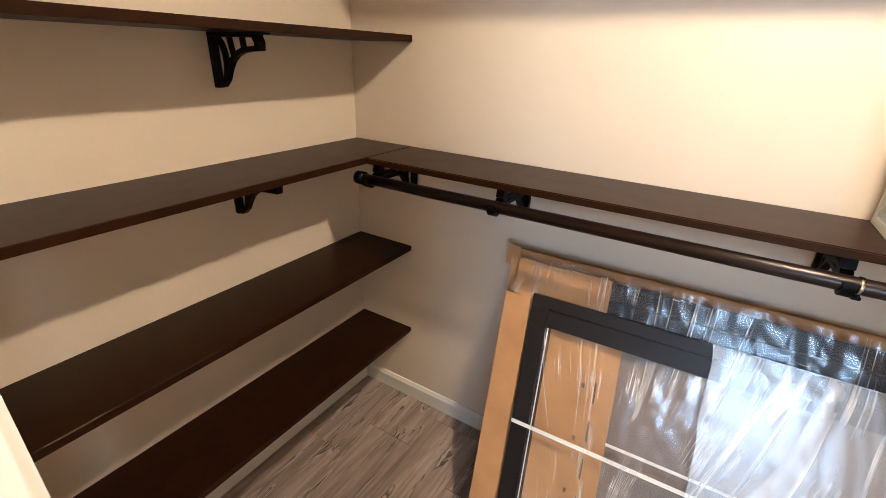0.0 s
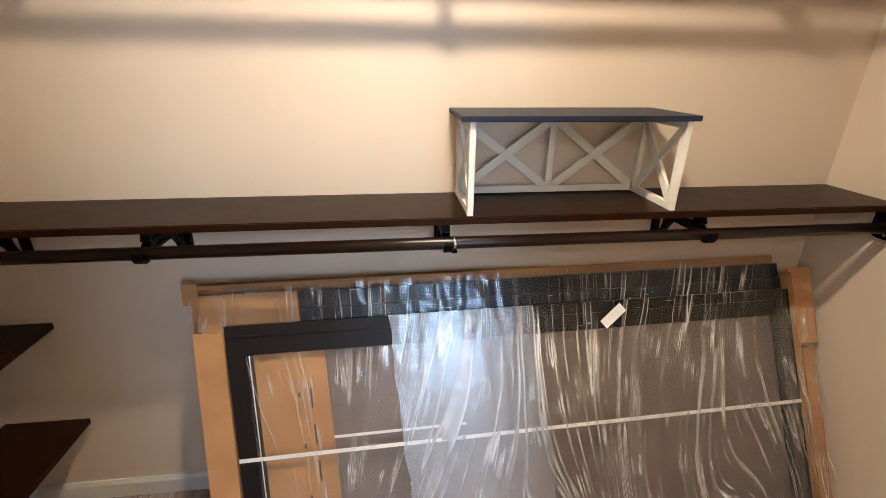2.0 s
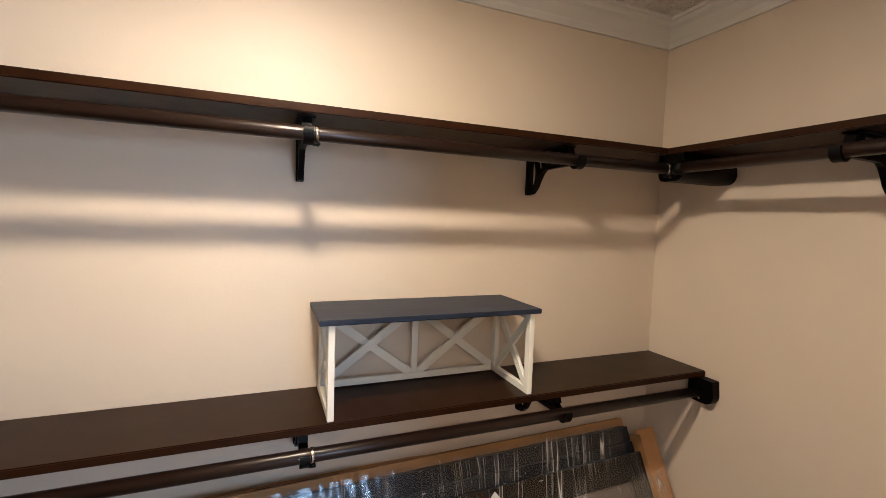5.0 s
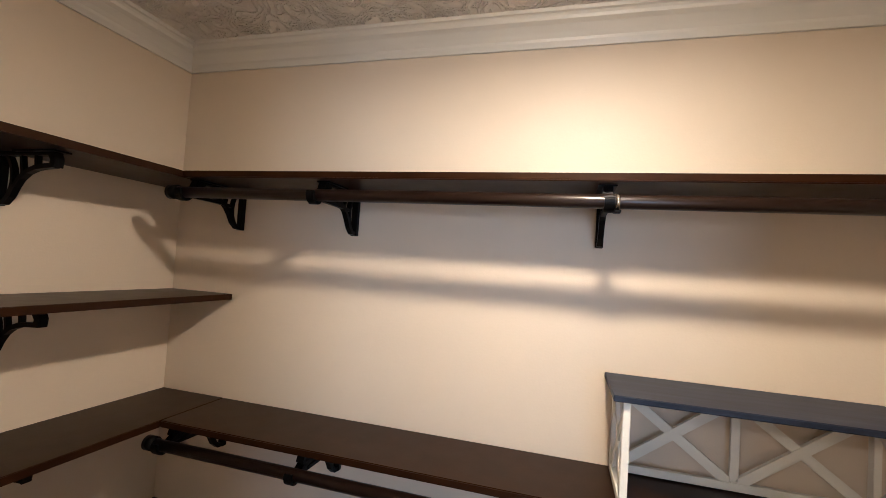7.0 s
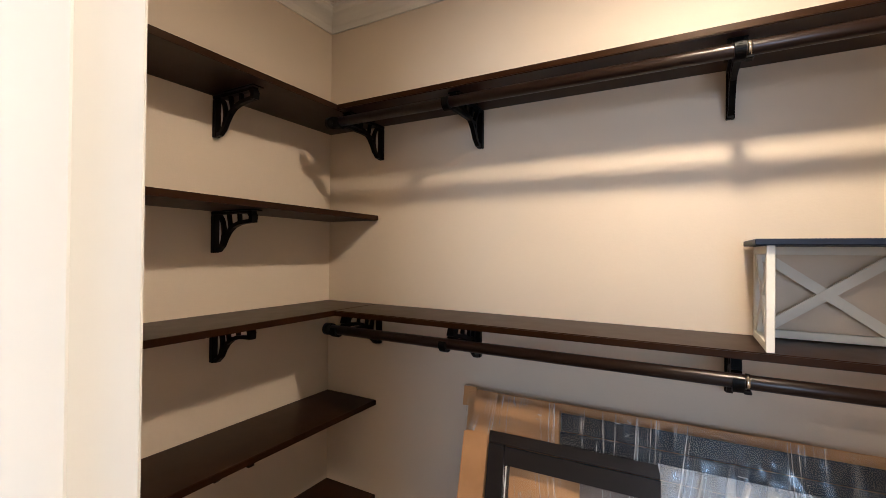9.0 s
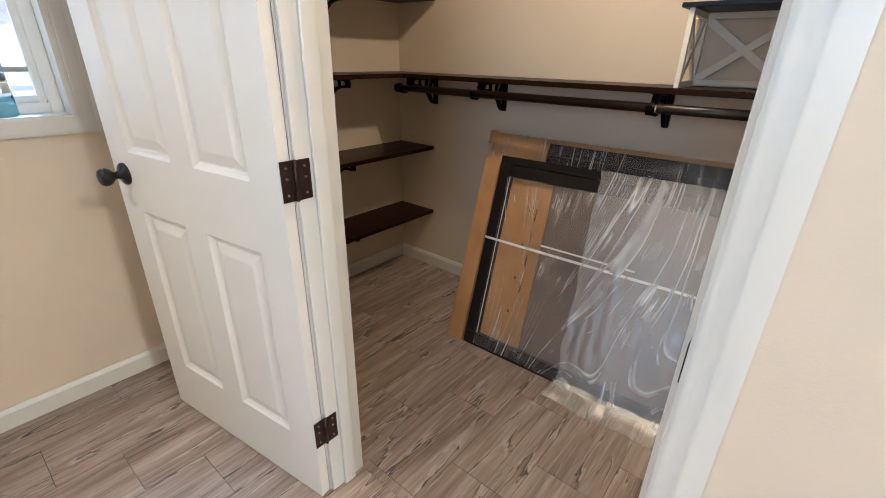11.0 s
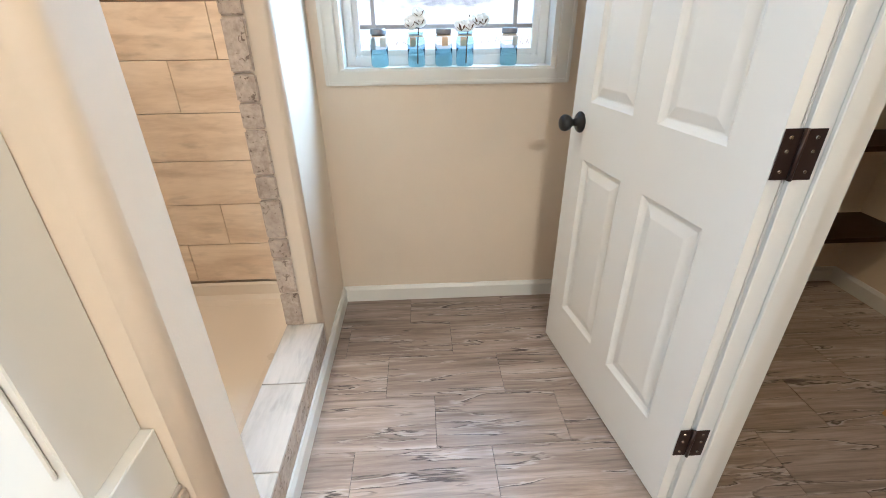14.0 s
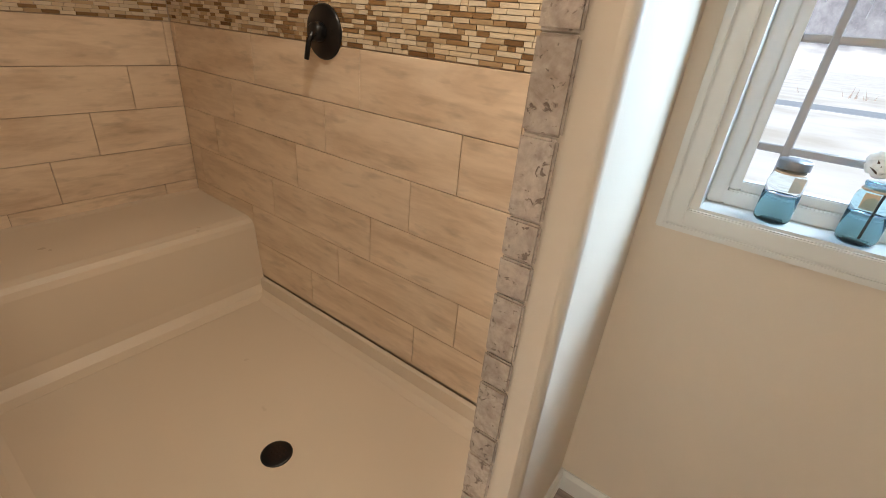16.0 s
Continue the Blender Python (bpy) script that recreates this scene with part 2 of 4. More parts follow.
def film(name, tint, haze, milky, gloss, sheen, flecks, amount, relief):
    """Thin plastic sheet: mostly see-through, whitened along folds that fan out, highlights painted in white too, with
    gloss on its wrinkles.
    """
    k = Mat(name, tint, 0.45)
    tr = k.node("ShaderNodeBsdfTransparent")
    tr.inputs[0].default_value = (0.97, 0.97, 0.97, 1)

    def sum_of(a, b, how="ADD"):
        n = k.node("ShaderNodeMath")
        n.operation = how
        for socket, value in zip(n.inputs, (a, b)):
            if isinstance(value, (int, float)):
                socket.default_value = value
            else:
                k.link(value, socket)
        return n.outputs[0]

    xyz = k.node("ShaderNodeSeparateXYZ")
    k.link(k.node("ShaderNodeNewGeometry").outputs["Position"], xyz.inputs[0])
    y, z = xyz.outputs[1], xyz.outputs[2]
    lean = sum_of(sum_of(k.noise(k.place((0, 1, 0.25)), 1.7, 1, 0.4), 0.5, "SUBTRACT"), 1.8, "MULTIPLY")
    bend = sum_of(k.noise(k.place((0.3, 1, 1)), 4.0, 1, 0.5), 0.02, "MULTIPLY")
    across = sum_of(sum_of(y, sum_of(sum_of(z, 0.95, "SUBTRACT"), lean, "MULTIPLY")), bend)

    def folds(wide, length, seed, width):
        """Thin white lines along the folds, one flank brighter as a painted highlight."""
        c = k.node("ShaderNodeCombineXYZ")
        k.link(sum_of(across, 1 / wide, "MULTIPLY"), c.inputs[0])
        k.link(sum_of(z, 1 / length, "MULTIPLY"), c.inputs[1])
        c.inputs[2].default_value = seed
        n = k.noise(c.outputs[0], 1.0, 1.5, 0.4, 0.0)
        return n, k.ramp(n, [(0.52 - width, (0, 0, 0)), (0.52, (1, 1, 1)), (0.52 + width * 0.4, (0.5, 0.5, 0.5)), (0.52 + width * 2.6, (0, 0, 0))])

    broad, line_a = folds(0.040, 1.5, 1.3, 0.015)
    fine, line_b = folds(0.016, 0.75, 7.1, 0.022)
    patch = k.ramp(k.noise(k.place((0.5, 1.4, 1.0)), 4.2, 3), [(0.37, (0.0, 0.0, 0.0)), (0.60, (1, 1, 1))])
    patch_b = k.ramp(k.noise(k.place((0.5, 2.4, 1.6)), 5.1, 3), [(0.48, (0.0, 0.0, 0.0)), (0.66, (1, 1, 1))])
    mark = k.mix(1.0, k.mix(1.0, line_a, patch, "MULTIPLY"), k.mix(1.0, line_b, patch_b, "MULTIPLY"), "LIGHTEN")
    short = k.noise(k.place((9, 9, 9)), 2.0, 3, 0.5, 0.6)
    # highlights of the crinkled plastic, painted as small white spots
    glints = k.ramp(k.noise(k.place((1, 0.45, 1.4)), 36.0, 4, 0.55, 2.2), [(0.665, (0, 0, 0)), (0.70, (1, 1, 1)), (0.78, (0.6, 0.6, 0.6))])
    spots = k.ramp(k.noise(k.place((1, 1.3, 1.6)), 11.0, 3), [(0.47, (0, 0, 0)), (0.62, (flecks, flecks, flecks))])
    fleck = k.mix(1.0, glints, spots, "MULTIPLY")
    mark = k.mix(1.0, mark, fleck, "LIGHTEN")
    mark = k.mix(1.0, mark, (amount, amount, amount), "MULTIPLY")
    fac = k.node("ShaderNodeMapRange")
    fac.inputs["To Min"].default_value, fac.inputs["To Max"].default_value = haze, milky
    k.link(mark, fac.inputs[0])
    sh = k.node("ShaderNodeMixShader")
    k.link(fac.outputs[0], sh.inputs[0])
    k.link(tr.outputs[0], sh.inputs[1])
    k.link(k.p.outputs[0], sh.inputs[2])
    shine = k.node("ShaderNodeBsdfGlossy", Roughness=sheen)
    shine.inputs[0].default_value = (1, 1, 1, 1)
    b = k.node("ShaderNodeBump", Strength=relief, Distance=0.010)
    k.link(k.mix(0.25, k.mix(0.4, broad, fine), short), b.inputs["Height"])
    k.link(b.outputs[0], shine.inputs["Normal"])
    top = k.node("ShaderNodeMixShader")
    top.inputs[0].default_value = gloss
    k.link(sh.outputs[0], top.inputs[1])
    k.link(shine.outputs[0], top.inputs[2])
    k.link(top.outputs[0], k.t.nodes["Material Output"].inputs["Surface"])
    return k.m


CLEAR = film("clear_plastic_wrap", (0.94, 0.91, 0.86), 0.012, 0.85, 0.045, 0.16, 0.22, 1.1, 0.2)
MILKY = film("milky_plastic_wrap", (0.84, 0.88, 0.94), 0.07, 0.65, 0.17, 0.42, 0.30, 0.8, 0.12)
CRINKLE = film("crinkled_plastic_wrap", (0.92, 0.90, 0.87), 0.006, 0.85, 0.035, 0.16, 1.0, 0.8, 0.12)

k = Mat("window_glass", (1, 1, 1), 0.02)
k.p.inputs["Transmission Weight"].default_value = 1.0
k.p.inputs["IOR"].default_value = 1.1
GLASS = k.m
k = Mat("clear_jar_glass", (0.88, 0.97, 1.0), 0.03)
k.p.inputs["Transmission Weight"].default_value = 1.0
k.p.inputs["IOR"].default_value = 1.12
JARG = k.m
k = Mat("blue_jar_glass", (0.56, 0.85, 1.0), 0.04)
k.p.inputs["Transmission Weight"].default_value = 0.95
k.p.inputs["IOR"].default_value = 1.12
JARB = k.m
k = Mat("zinc_lid", (0.22, 0.21, 0.21), 0.4, 0.8)
k.rough(k.noise(k.place(), 90, 3), 0.3, 0.55)
ZINC = k.m
k = Mat("cotton", (0.92, 0.91, 0.89), 0.95)
k.p.inputs["Subsurface Weight"].default_value = 0.6
k.p.inputs["Subsurface Radius"].default_value = (0.02, 0.02, 0.02)
k.bump(k.noise(k.place(), 120, 4), 0.6, 0.004)
COTTON = k.m
k = Mat("dry_husk", (0.09, 0.045, 0.030), 0.85)
k.bump(k.noise(k.place(), 150, 3), 0.4, 0.002)
HUSK = k.m
k = Mat("blue_stained_wood", (0.05, 0.06, 0.085), 0.42)
a = k.noise(k.place((14, 1.6, 14)), 2.5, 6, 0.65, 0.4)
k.colour(k.ramp(a, [(0.35, (0.010, 0.013, 0.024)), (0.60, (0.021, 0.027, 0.046)), (0.70, (0.040, 0.047, 0.066)), (0.80, (0.22, 0.235, 0.27))]))
k.p.inputs["Specular IOR Level"].default_value = 0.12
k.bump(a, 0.15, 0.001)
BLUEW = k.m
k = Mat("pale_winter_ground", (0.60, 0.56, 0.48), 0.9)
k.colour(k.ramp(k.noise(k.place(), 0.35, 6), [(0.3, (0.60, 0.56, 0.48)), (0.55, (0.78, 0.76, 0.71)), (0.8, (0.85, 0.84, 0.83))]))
GROUND = k.m
k = Mat("asphalt", (0.12, 0.13, 0.14), 0.85)
k.colour(k.ramp(k.noise(k.place(), 6, 5), [(0.3, (0.30, 0.33, 0.36)), (0.7, (0.38, 0.41, 0.44))]))
ASPHALT = k.m
k = Mat("wooded_hillside", (0.5, 0.48, 0.45), 0.95)
height = k.node("ShaderNodeSeparateXYZ")
k.link(k.node("ShaderNodeNewGeometry").outputs["Position"], height.inputs[0])
rise = k.node("ShaderNodeMath")
rise.operation = "MULTIPLY_ADD"
k.link(k.noise(k.place((1, 1, 1)), 0.012, 5, 0.6), rise.inputs[0])
rise.inputs[1].default_value = 70.0
k.link(height.outputs[2], rise.inputs[2])
edge = k.node("ShaderNodeMapRange")
edge.inputs["From Min"].default_value, edge.inputs["From Max"].default_value = 40.0, 46.0
k.link(rise.outputs[0], edge.inputs[0])
bark = k.ramp(k.noise(k.place((1, 0.2, 0.12)), 0.22, 6, 0.65), [(0.32, (0.20, 0.19, 0.20)), (0.68, (0.40, 0.385, 0.39))])
k.colour(k.mix(edge.outputs[0], k.ramp(k.noise(k.place(), 0.05, 6), [(0.3, (0.66, 0.63, 0.57)), (0.7, (0.84, 0.83, 0.81))]), bark))
HILL = k.m
# distance haze is painted into the trees as a pale blue-grey
k = Mat("hazy_bare_trees", (0.16, 0.13, 0.11), 0.95)
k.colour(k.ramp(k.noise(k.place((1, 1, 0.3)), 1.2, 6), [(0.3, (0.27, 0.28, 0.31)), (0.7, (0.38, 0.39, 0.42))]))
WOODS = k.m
k = Mat("dry_brush", (0.36, 0.30, 0.26), 0.95)
k.colour(k.ramp(k.noise(k.place(), 0.8, 4), [(0.3, (0.34, 0.28, 0.24)), (0.7, (0.48, 0.41, 0.36))]))
BRUSH = k.m
k = Mat("lamp_dome", (0.9, 0.86, 0.78), 0.3)
k.p.inputs["Transmission Weight"].default_value = 0.8
DOME = k.m

# ---- building helpers ----


def box(bm, x0, x1, y0, y1, z0, z1):
    v = [bm.verts.new((x, y, z)) for x in (x0, x1) for y in (y0, y1) for z in (z0, z1)]
    made = [bm.faces.new([v[i] for i in f]) for f in ((0, 1, 3, 2), (4, 6, 7, 5), (0, 4, 5, 1), (2, 3, 7, 6), (0, 2, 6, 4), (1, 5, 7, 3))]
    return v, made


def boxes(*sizes, bevel=0.0, segments=1):
    bm = bmesh.new()
    for s in sizes:
        box(bm, *s)
    if bevel:
        bmesh.ops.bevel(bm, geom=bm.edges[:], offset=bevel, segments=segments, affect="EDGES", clamp_overlap=True)
    return bm


def mesh_of(name, bm, material, smooth=False):
    bmesh.ops.recalc_face_normals(bm, faces=bm.faces[:])
    me = bpy.data.meshes.new(name)
    bm.to_mesh(me)
    bm.free()
    me.materials.append(material)
    if smooth:
        for p in me.polygons:
            p.use_smooth = True
    return me


def part(name, bm, material, parent, label="", smooth=False):
    ob = new(name, mesh_of(name, bm, material, smooth))
    ob.parent = parent
    return tagged(ob, label) if label else ob


def thing(name, m, label, category, group="", kind=""):
    ob = new(name)
    ob.empty_display_size = 0.05
    ob.matrix_world = m
    return tagged(ob, label, category, group, kind)


def structure(name, bm, material, label, category, smooth=False):
    return tagged(new(name, mesh_of(name, bm, material, smooth)), label, category, kind="structure")


def lathe(profile, steps=24, cap=True):
    """Turns (radius, height) pairs round z."""
    bm = bmesh.new()
    rings = []
    for r, z in profile:
        rings.append([bm.verts.new((r * math.cos(2 * math.pi * i / steps), r * math.sin(2 * math.pi * i / steps), z)) for i in range(steps)])
    for a, b in zip(rings, rings[1:]):
        for i in range(steps):
            bm.faces.new((a[i], a[(i + 1) % steps], b[(i + 1) % steps], b[i]))
    if cap:
        bm.faces.new(rings[0][::-1])
        bm.faces.new(rings[-1])
    return bm


def tube(points, radius, steps=10):
    """A round bar along points."""
    bm = bmesh.new()
    pts = [Vector(p) for p in points]
    rings = []
    for i, p in enumerate(pts):
        way = (pts[min(i + 1, len(pts) - 1)] - pts[max(i - 1, 0)]).normalized()
        side = way.cross(Vector((0.31, 0.17, 0.93))).normalized()
        up = side.cross(way)
        rings.append([bm.verts.new(p + radius * (math.cos(a) * side + math.sin(a) * up)) for a in (2 * math.pi * j / steps for j in range(steps))])
    for a, b in zip(rings, rings[1:]):
        for i in range(steps):
            bm.faces.new((a[i], a[(i + 1) % steps], b[(i + 1) % steps], b[i]))
    bm.faces.new(rings[0][::-1])
    bm.faces.new(rings[-1])
    return bm


def ribbon(points, half, thick):
    """A flat bar of rectangular section along points in the local xz plane, extruded along y."""
    bm = bmesh.new()
    pts = [Vector((p[0], 0, p[1])) for p in points]
    rings = []
    for i, p in enumerate(pts):
        way = (pts[min(i + 1, len(pts) - 1)] - pts[max(i - 1, 0)]).normalized()
        out = Vector((-way.z, 0, way.x))
        rings.append([bm.verts.new(p + out * thick * s + Vector((0, h, 0))) for s, h in ((-0.5, -half), (0.5, -half), (0.5, half), (-0.5, half))])
    for a, b in zip(rings, rings[1:]):
        for i in range(4):
            bm.faces.new((a[i], a[(i + 1) % 4], b[(i + 1) % 4], b[i]))
    bm.faces.new(rings[0][::-1])
    bm.faces.new(rings[-1])
    return bm


def moulding(profile, path, closed=False):
    """Sweeps a profile of (out, up) pairs along a path in the xy plane; out lies to the left of the way. Mitred corners."""
    bm = bmesh.new()
    pts = [Vector((p[0], p[1])) for p in path]
    rings, n = [], len(pts)
    for i, p in enumerate(pts):
        before = (p - pts[i - 1]).normalized() if i or closed else None
        after = (pts[(i + 1) % n] - p).normalized() if i < n - 1 or closed else None
        before, after = before or after, after or before
        na, nb = Vector((-before.y, before.x)), Vector((-after.y, after.x))
        mid = (na + nb) / (1 + na.dot(nb))
        z = path[i][2]
        rings.append([bm.verts.new((p.x + mid.x * o, p.y + mid.y * o, z + u)) for o, u in profile])
    pairs = list(zip(rings, rings[1:])) + ([(rings[-1], rings[0])] if closed else [])
    m = len(profile)
    for a, b in pairs:
        for i in range(m):
            bm.faces.new((a[i], a[(i + 1) % m], b[(i + 1) % m], b[i]))
    if not closed:
        bm.faces.new(rings[0][::-1])
        bm.faces.new(rings[-1])
    return bm


# ---- plan ----
CX, CYL, CYR = 1.415, 1.10, -1.72        # closet: back wall, side walls
FX = 0.115                                # closet side of the door wall
WY = 1.075                                # window wall, bathroom side
SX = -1.038                               # bathroom side of the shower wall
TY = 1.058                                # face of the shower's window-side tile
SBX = -3.21                               # face of the shower's end tile
PY0, PY1 = -0.210, -0.0855                 # partition between tub and shower
CEIL = 2.405
BACKY = -3.0

# floors and ceilings
structure("floor", boxes((-3.4, 1.55, BACKY - 0.1, 1.22, -0.12, -0.004)), GROUT, "dark grout bed under the floor tiles", "floor")
structure("ceiling", boxes((-3.4, 1.55, BACKY - 0.1, 1.22, CEIL, CEIL + 0.1)), CEILING, "white stomp-textured drywall ceiling", "ceiling")

# walls
structure("wall_closet_back", boxes((CX, CX + 0.12, CYR - 0.12, CYL + 0.12, 0, CEIL)), WALL, "cream painted closet back wall", "wall")
structure("wall_closet_left", boxes((FX, CX, CYL, CYL + 0.12, 0, CEIL)), WALL, "cream painted closet side wall behind shelves", "wall")
structure("wall_closet_right", boxes((FX, CX, CYR - 0.12, CYR, 0, CEIL)), WALL, "cream painted closet side wall", "wall")
structure("wall_door", boxes((0, FX, 0.023, 1.22, 0, CEIL), (0, FX, BACKY, -0.812, 0, CEIL), (0, FX, -0.812, 0.023, 2.055, CEIL)), WALL, "cream painted wall with the closet doorway", "wall")
WL, WR, WB, WT = -0.945, -0.125, 1.035, 1.90
structure("wall_window", boxes((SX, WL, WY, WY + 0.15, 0, CEIL), (WR, 0, WY, WY + 0.15, 0, CEIL), (WL, WR, WY, WY + 0.15, 0, WB - 0.02), (WL, WR, WY, WY + 0.15, WT, CEIL)), WALL, "cream painted bathroom wall under the window", "wall")


def rounded_plan(x0, x1, y0, y1, z0, z1, radii, steps=8):
    """An upright wall whose corners are rounded by radii, in the order x0y0, x1y0, x1y1, x0y1."""
    ring = []
    for (cx, cy, a0), r in zip(((x0, y0, 180), (x1, y0, 270), (x1, y1, 0), (x0, y1, 90)), radii):
        if r == 0:
            ring.append((cx, cy))
            continue
        ox, oy = cx + (r if cx == x0 else -r), cy + (r if cy == y0 else -r)
        ring += [(ox + r * math.cos(radians(a0 + 90 * q / steps)), oy + r * math.sin(radians(a0 + 90 * q / steps))) for q in range(steps + 1)]
    bm = bmesh.new()
    low, high = [[bm.verts.new((x, y, z)) for x, y in ring] for z in (z0, z1)]
    for q in range(len(ring)):
        w = (q + 1) % len(ring)
        f = bm.faces.new((low[q], low[w], high[w], high[q]))
        f.smooth = (Vector(ring[q]) - Vector(ring[w])).length < 0.02
    bm.faces.new(low[::-1])
    bm.faces.new(high)
    return bm


structure("wall_stub", rounded_plan(SX - 0.13, SX, 0.645, WY + 0.12, 0, CEIL, (0, 0.022, 0, 0)), WALL, "cream painted stub wall beside the shower opening", "wall")
structure("wall_partition", rounded_plan(SBX, SX + 0.012, PY0, PY1, 0, CEIL, (0, 0.032, 0.004, 0)), WALL, "cream painted partition between tub and shower", "wall")
structure("wall_shower_window_side", boxes((SBX - 0.1, SX - 0.13, TY + 0.008, WY + 0.15, 0, CEIL)), TGROUT, "grout bed behind the shower tile", "wall")
structure("wall_shower_end", boxes((SBX - 0.12, SBX - 0.008, PY0, TY + 0.008, 0, CEIL)), TGROUT, "grout bed behind the shower end tile", "wall")
structure("wall_bath_back", boxes((-3.3, 0, BACKY - 0.1, BACKY, 0, CEIL)), WALL, "cream painted bathroom wall", "wall")
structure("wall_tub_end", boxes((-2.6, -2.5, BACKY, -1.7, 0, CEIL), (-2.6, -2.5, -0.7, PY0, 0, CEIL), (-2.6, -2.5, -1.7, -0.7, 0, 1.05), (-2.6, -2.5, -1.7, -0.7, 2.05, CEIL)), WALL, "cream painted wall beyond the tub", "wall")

# baseboards: (out, up) profile
BB = [(0, 0), (0.014, 0), (0.014, 0.062), (0.010, 0.070), (0.006, 0.078), (0, 0.078)]
structure("baseboard", moulding(BB, [(-0.02, WY, 0), (SX, WY, 0), (SX, PY0 - 0.0, 0), (SX - 0.055, PY0, 0)]), TRIM, "white baseboard along the bathroom walls", "baseboard")
structure("baseboard_closet", moulding(BB, [(FX, CYR, 0), (CX, CYR, 0), (CX, CYL, 0), (FX, CYL, 0)]), TRIM, "white baseboard round the closet", "baseboard")
structure("baseboard_door_wall", moulding(BB, [(0, BACKY, 0), (0, -0.8525, 0)]), TRIM, "white baseboard beside the doorway", "baseboard")

# crown: (out, down) profile
CR = [(0, -0.085), (0.010, -0.085), (0.014, -0.077), (0.018, -0.070), (0.020, -0.062), (0.030, -0.050), (0.046, -0.034), (0.060, -0.026), (0.064, -0.018), (0.070, -0.012), (0.078, -0.010), (0.080, 0), (0, 0)]
CR = [(o * 0.88, u) for o, u in CR]
structure("trim_crown", moulding(CR, [(FX, CYR, CEIL), (CX, CYR, CEIL), (CX, CYL, CEIL), (FX, CYL, CEIL)], True), TRIM, "white crown moulding round the closet ceiling", "crown moulding")

# door frame and casing
structure("trim_door_jamb", boxes((0, FX + 0.002, 0.003, 0.023, 0, 2.055), (0, FX + 0.002, -0.812, -0.792, 0, 2.055), (0, FX + 0.002, -0.792, 0.003, 2.035, 2.055), bevel=0.0015), TRIM, "white painted door jamb", "door frame")
structure("trim_door_stop", boxes((0.040, 0.078, -0.008, 0.0028, 0, 2.0348), (0.040, 0.078, -0.7918, -0.781, 0, 2.0348), (0.040, 0.078, -0.781, -0.008, 2.024, 2.0348), bevel=0.002), TRIM, "white door stop strip on the jamb", "door frame")


def casing(name, x, out, y0, y1, top, width, thick, label):
    """Two uprights and a head round a door opening in the wall x; out is the side it stands proud to."""
    def span(a, b, lo, hi):
        return (min(x + out * a, x + out * b), max(x + out * a, x + out * b), lo, hi)
    bm = boxes(
        (*span(0, thick * 0.62, y1, y1 + width), 0, top), (*span(0, thick, y1 + width * 0.45, y1 + width * 0.94), 0, top - 0.0006),
        (*span(0, thick * 0.62, y0 - width, y0), 0, top), (*span(0, thick, y0 - width * 0.94, y0 - width * 0.45), 0, top - 0.0006),
        (*span(0, thick * 0.62, y0 - width, y1 + width), top, top + width), (*span(0, thick, y0 - width, y1 + width), top + width * 0.45, top + width * 0.94), bevel=0.0022, segments=2)
    return structure(name, bm, TRIM, label, "door casing")


casing("trim_door_casing", 0.0, -1, -0.797, 0.012, 2.06, 0.055, 0.0085, "white door casing on the bathroom side")
casing("trim_door_casing_closet", FX + 0.002, 1, -0.797, 0.018, 2.06, 0.055, 0.014, "white door casing on the closet side")

# ---- window ----
win = thing("window_1", pose(0, 0, 0), "white vinyl window with dividing bars and a deep white sill", "window", kind="structure")


def frame_strip(x0, x1, z0, z1, width, y_front, y_back, bevel=0.003):
    """A picture-frame of four bars, butted."""
    return boxes((x0, x0 + width, y_front, y_back, z0, z1), (x1 - width, x1, y_front, y_back, z0, z1),
                 (x0 + width, x1 - width, y_front, y_back, z0, z0 + width), (x0 + width, x1 - width, y_front, y_back, z1 - width, z1), bevel=bevel, segments=2)


part("window_casing", frame_strip(WL - 0.055, WR + 0.055, WB - 0.060, WT + 0.055, 0.055, WY - 0.012, WY, 0.003), TRIM, win)
part("casing_bead", frame_strip(WL - 0.053, WR + 0.053, WB - 0.058, WT + 0.053, 0.017, WY - 0.020, WY - 0.012, 0.0035), TRIM, win)
part("window_reveal", frame_strip(WL - 0.0005, WR + 0.0005, WB - 0.0195, WT + 0.0195, 0.020, WY + 0.0005, WY + 0.149, 0.0), TRIM, win)
part("window_frame", frame_strip(WL + 0.02, WR - 0.02, WB + 0.001, WT - 0.001, 0.035, WY + 0.085, WY + 0.145), VINYL, win)
sash = part("sash", frame_strip(WL + 0.055, WR - 0.055, WB + 0.036, WT - 0.036, 0.022, WY + 0.095, WY + 0.125), VINYL, win)
for x in (-0.815, -0.270):
    part("glazing_bar", boxes((x - 0.008, x + 0.008, WY + 0.104, WY + 0.117, WB + 0.058, WT - 0.058), bevel=0.002), GRILLE, sash)
for z in (1.172, 1.385):
    part("glazing_bar", boxes((WL + 0.077, WR - 0.077, WY + 0.105, WY + 0.116, z - 0.008, z + 0.008), bevel=0.002), GRILLE, sash)
pane = part("pane", boxes((WL + 0.072, WR - 0.072, WY + 0.118, WY + 0.121, WB + 0.05, WT - 0.05)), GLASS, sash)
pane.visible_shadow = False

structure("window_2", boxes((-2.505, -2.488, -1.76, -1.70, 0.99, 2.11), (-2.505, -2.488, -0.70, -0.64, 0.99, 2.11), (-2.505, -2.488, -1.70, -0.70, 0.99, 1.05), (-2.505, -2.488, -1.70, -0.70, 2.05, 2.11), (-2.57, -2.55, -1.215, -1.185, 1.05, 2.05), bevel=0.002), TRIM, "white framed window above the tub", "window")

